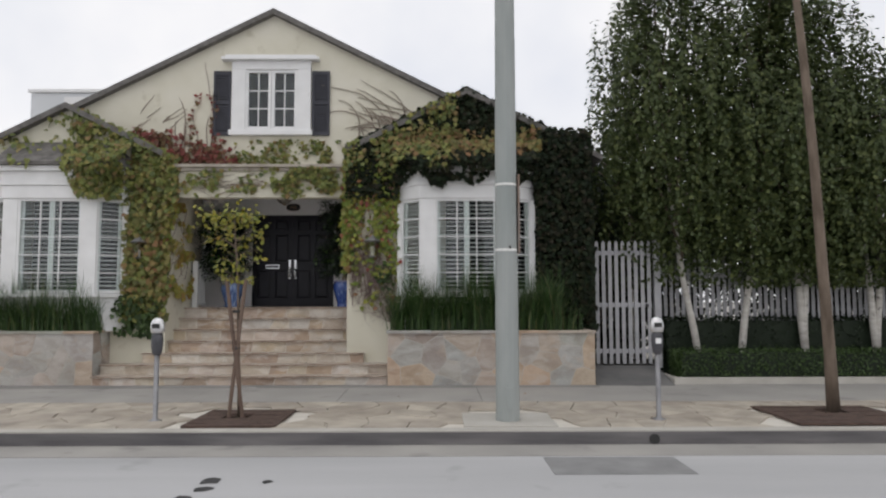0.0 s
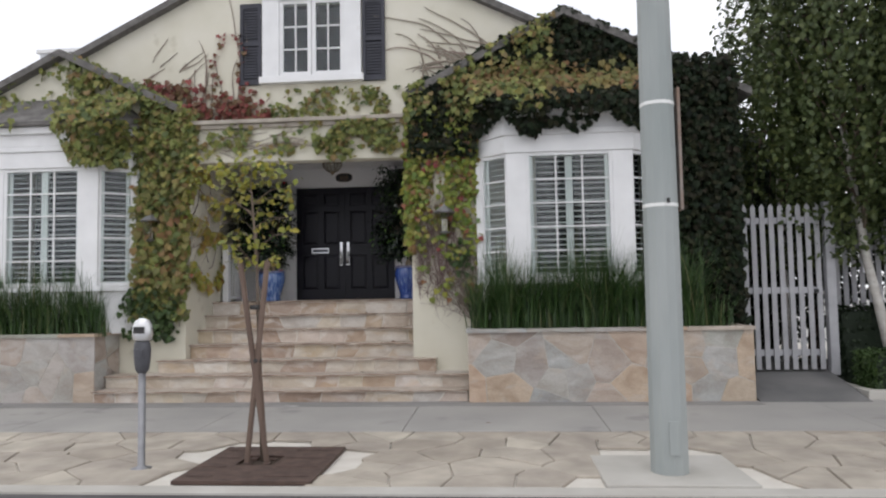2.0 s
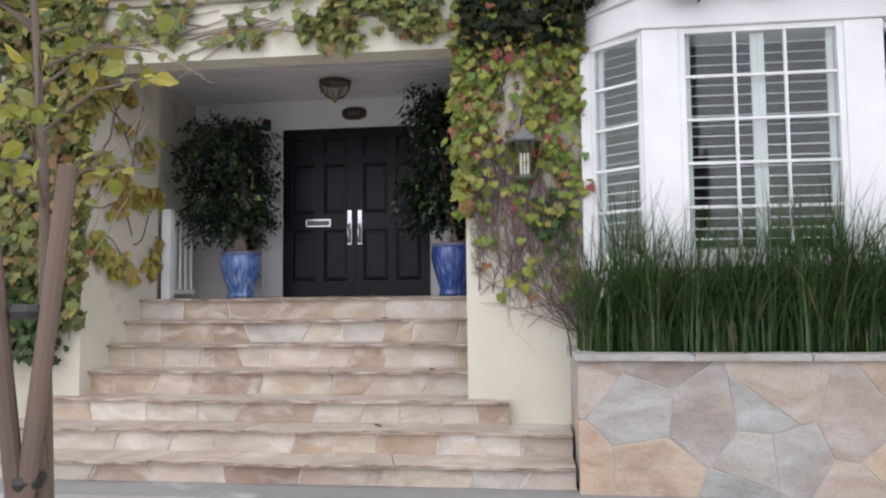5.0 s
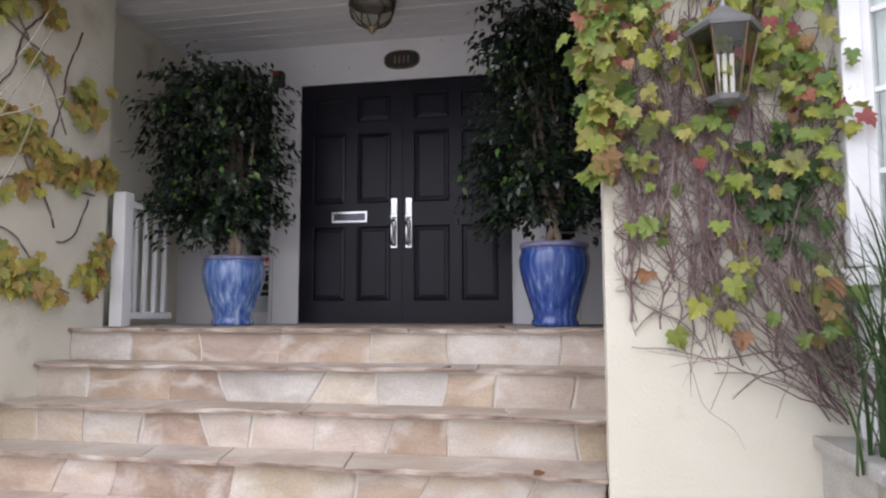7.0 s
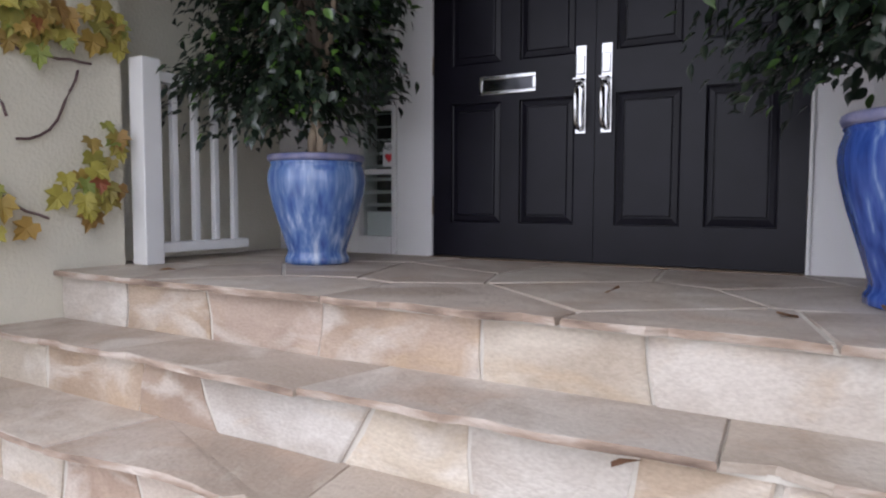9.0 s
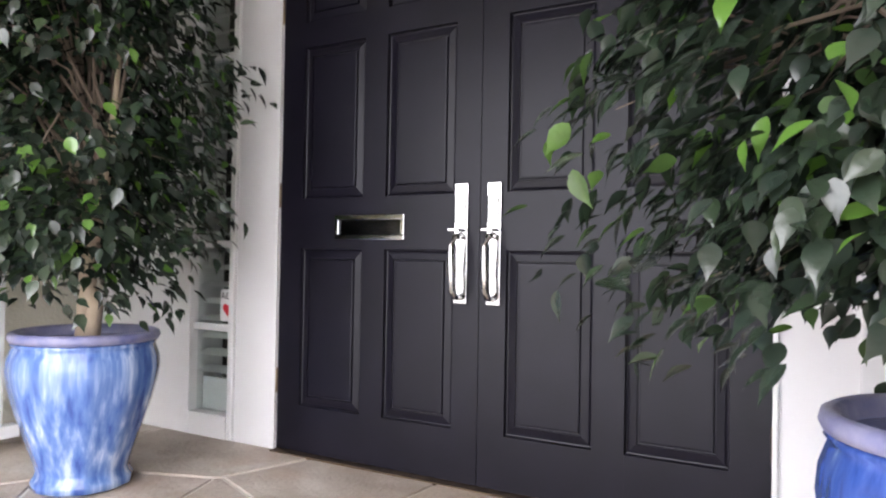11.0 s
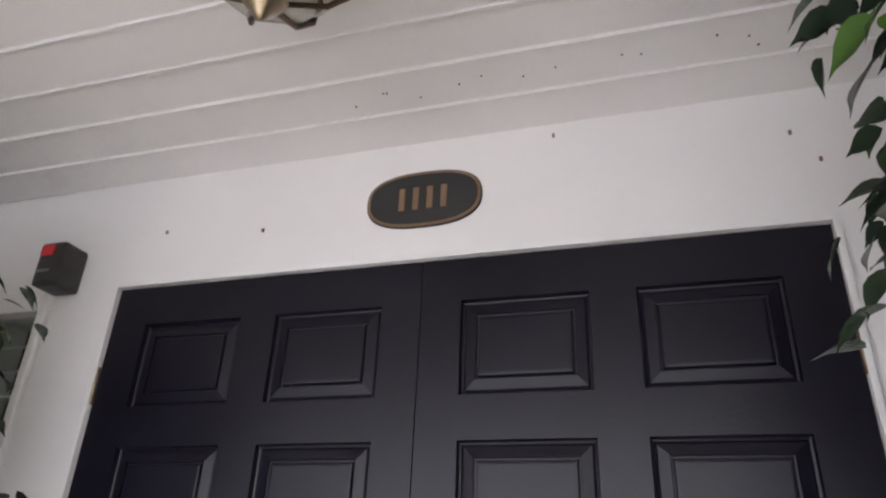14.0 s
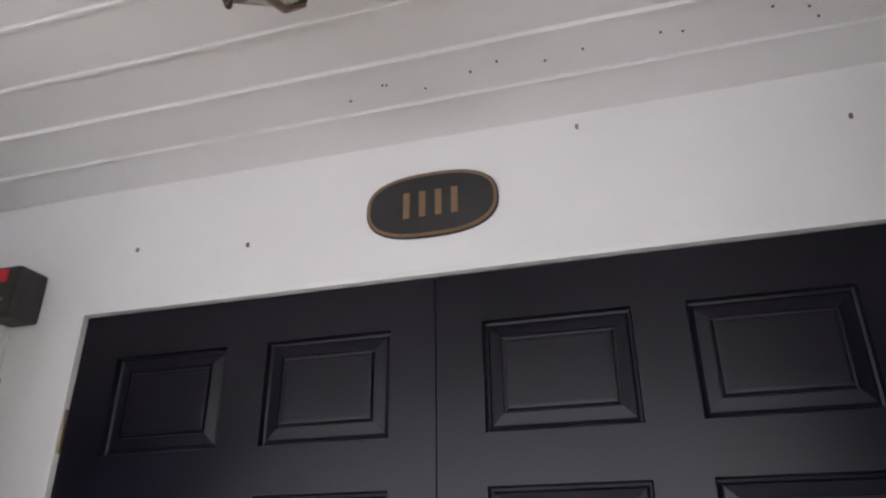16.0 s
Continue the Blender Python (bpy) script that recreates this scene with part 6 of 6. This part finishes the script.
# tall trees far behind the fence, near-black and added to darken gaps in front
for k, (x, y, cz, rx, rz) in enumerate(((2.3, 18.6, 2.6, 1.2, 2.3), (4.2, 19.5, 3.9, 2.2, 3.0), (6.8, 18.4, 3.8, 1.9, 2.8), (9.3, 19.0, 4.0, 2.4, 3.0), (12.5, 18.0, 4.0, 2.4, 3.0), (11.0, 15.8, 3.6, 1.6, 2.4))):
    t = thing("garden_tree", "dense near-black garden tree added to darken gaps behind the fence", "tree", (x, y, 0.0), "garden trees")
    bm = bmesh.new()
    bm_tube(bm, [(x, y, -0.05), (x + 0.1, y, 2), (x, y, 4.5)], [0.16, 0.13, 0.07], 8)
    part("trunk", bm, BARK, t)
    rng = np.random.default_rng(300 + k)
    P, N, D, cen = crown_points(rng, 11000, x, y, cz, rx, 1.6, rz, k, 0.2)
    keep = P[:, 2] > 0.3
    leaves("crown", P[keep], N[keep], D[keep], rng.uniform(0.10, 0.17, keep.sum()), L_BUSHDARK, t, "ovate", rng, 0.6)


# ---- garden gate, fence, bed and hedges ----
def picket_mesh(h, w=0.068):
    bm = bmesh.new()
    bm_prism(bm, [(-w / 2, 0), (w / 2, 0), (w / 2, h - 0.06), (0, h), (-w / 2, h - 0.06)], -0.011, 0.011)
    bmesh.ops.recalc_face_normals(bm, faces=bm.faces)
    me = bpy.data.meshes.new("picket")
    bm.to_mesh(me)
    bm.free()
    me.materials.append(FENCE_SHADED)
    return me


gt = thing("garden_gate", "tall white wooden picket gate, closed", "gate", (2.0, 15.35, 0.4))
me = picket_mesh(2.36)
for k in range(9):
    ob = new("picket", me)
    ob.parent = gt
    ob.location = (1.5 + 0.125 * k - 2.0, -0.02, 0.03)
for z in (0.62, 1.5, 2.5):
    box_part("rail", (1.45, 2.55, 15.342, 15.372, z, z + 0.09), FENCE_SHADED, gt, 0.003)
box_part("latch", (2.42, 2.48, 15.3, 15.318, 1.5, 1.56), INK, gt, 0.003)
gp = box_part("gate_post", (2.6, 2.72, 15.3, 15.42, 0.35, 2.8), FENCE_SHADED, None, 0.006)
tagged(gp, "square white gate post beside the picket gate", "post")
fc = thing("picket_fence", "white wooden picket fence under the birches", "fence", (2.8, 15.8, 0.4))
me2 = picket_mesh(2.2)
k = 0
x = 2.85
while x < 11:
    ob = new("picket", me2)
    ob.parent = fc
    ob.location = (x - 2.8, 0, 0.02 - 0.05 * min(6, x - 2.8))
    x += 0.118
for z, s in ((0.9, 0), (2.15, 0)):
    bm = bmesh.new()
    q = lambda x: z - 0.05 * min(6, x - 2.8)
    pr = [(2.8, q(2.8)), (8.8, q(8.8)), (11, q(11)), (11, q(11) + 0.08), (8.8, q(8.8) + 0.08), (2.8, q(2.8) + 0.08)]
    bm_prism(bm, pr, 15.813, 15.84)
    part("rail", bm, FENCE_SHADED, fc)
for px_, pz_ in ((3.35, 1.9), (3.42, 1.9)):
    box_part("notice", (px_ - 0.02, px_ + 0.02, 15.775, 15.787, pz_ - 0.12, pz_ + 0.1), PAPER, fc, 0)
bm = bmesh.new()
for q in ((2.64, 14, 14.42, 14.56, 0.0, 0.255), (2.64, 2.78, 14.5605, 15.29, 0.0, 0.255)):
    bm_box(bm, *q, bevel=0.012)
tagged(part("bed_edging", bm, KERBTOP), "low pale stone edging of the planting bed", "edging", "", "structure")
structure("bed_soil", [(2.785, 14, 14.57, 19, 0.0, 0.2)], SOIL, "dark soil of the planting bed", "soil")


def hedge(name, x0, x1, y0, y1, z0, z1, n, material, label, size):
    t = thing(name, label, "hedge", ((x0 + x1) / 2, (y0 + y1) / 2, z0))
    # inner box coloured near-black for the shade among the leaves
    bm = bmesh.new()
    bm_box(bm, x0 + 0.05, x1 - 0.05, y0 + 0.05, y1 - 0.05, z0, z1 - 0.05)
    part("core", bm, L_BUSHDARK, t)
    q = G.random((n, 3))
    P = np.column_stack([x0 + (x1 - x0) * q[:, 0], y0 + (y1 - y0) * q[:, 1], z0 + (z1 - z0) * q[:, 2]])
    f = G.integers(0, 5, n)
    N = np.zeros((n, 3))
    for k, (ax, val, nv) in enumerate(((1, y0, (0, -1, 0.3)), (2, z1, (0, 0, 1)), (0, x0, (-1, 0, 0.3)), (1, y0, (0, -1, 0.3)), (2, z1, (0, -0.2, 1)))):
        m_ = f == k
        P[m_, ax] = val + G.normal(0, 0.025, m_.sum())
        N[m_] = nv
    leaves("foliage", P, N, np.tile((0.0, -0.4, -0.4), (n, 1)), G.uniform(0.6, 1.3, n) * size, material, t, "ovate", G, 0.7)
    return t


hedge("box_hedge", 2.8, 12, 14.58, 15.05, 0.2, 0.72, 9000, L_BUSH, "low clipped green box hedge along the bed", 0.045)
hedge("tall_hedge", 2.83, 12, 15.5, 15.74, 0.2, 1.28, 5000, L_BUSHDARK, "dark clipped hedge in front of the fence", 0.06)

# fallen leaves
fl = np.array([(-6.2, 16.2, 1.512), (-4.4, 16.5, 1.512), (-3.9, 16.35, 1.512), (-4.1, 15.6, 1.306), (-3.6, 15.1, 0.9), (-3.65, 16.55, 1.512), (-4.0, 14.8, 0.51), (-0.2, 13.2, 0.148), (-2.2, 12.9, 0.146)])
for p in fl:
    ob = leaves("fallen_leaf", np.array([p]), np.array([[0, 0, 1.0]]), np.array([[0.5, 0.5, 0]]), [R.uniform(0.05, 0.08)], R.choice((L_RED, L_BUSHDARK, L_ORANGE)), None, "ovate", G, 0.15, kind="")
    tagged(ob, "small dry fallen leaf on the stone", "leaf", "fallen leaves")
# spots and cobwebs on the porch wall and ceiling
for x, y, z in ((-4.49, 17.59, 3.88), (-5.3, 17.594, 3.7), (-3.95, 17.594, 3.8), (-5.62, 17.594, 3.73), (-3.9, 17.594, 3.72)):
    ob = box_part("paint_chip", (x - 0.003, x + 0.004, y - 0.002, y + 0.005, z - 0.005, z + 0.006), RUST, None, 0.002)
    tagged(ob, "tiny brown speck on the white porch wall", "speck", "specks")

for k in range(20):
    x, y = -5.0 + 0.085 * k + R.uniform(-0.05, 0.05), 17.6 - 0.21 + R.uniform(-0.04, 0.04)
    ob = box_part("ceiling_speck", (x - 0.002, x + 0.0025, y - 0.0015, y + 0.002, 3.9175, 3.921), BARK, None, 0)
    tagged(ob, "tiny dark speck on the white ceiling boards", "speck", "ceiling specks")

# ---- cracked paving by the kerb ----
rr = random.Random(21)
for poly in cells(-9.6, 5.6, 10.53, 12.54, 0.46, 0.4, rr, 0.5, 0.007):
    cx, cy = sum(p[0] for p in poly) / len(poly), sum(p[1] for p in poly) / len(poly)
    if (-4.9 < cx < -3.35 and cy < 11.95) or (2.7 < cx < 4.7 and cy < 12.1) or (-1.35 < cx < -0.0 and cy < 11.6):
        continue
    tilt = rr.uniform(-0.004, 0.006)
    stone("paving_stone", poly, 0.014 + tilt, lambda a, b, d: (a, b, pave_z(b) - 0.01 + d), PAVE, pavement, rr, 0.012)
for a, b in ((-30, -9.6), (5.6, 30)):
    for poly in cells(a, b, 10.53, 12.54, 2.0, 2.0, rr, 0.2, 0.006):
        stone("paving_stone", poly, 0.014, lambda x, y, d: (x, y, pave_z(y) - 0.01 + d), PAVE, pavement, rr, 0.012)
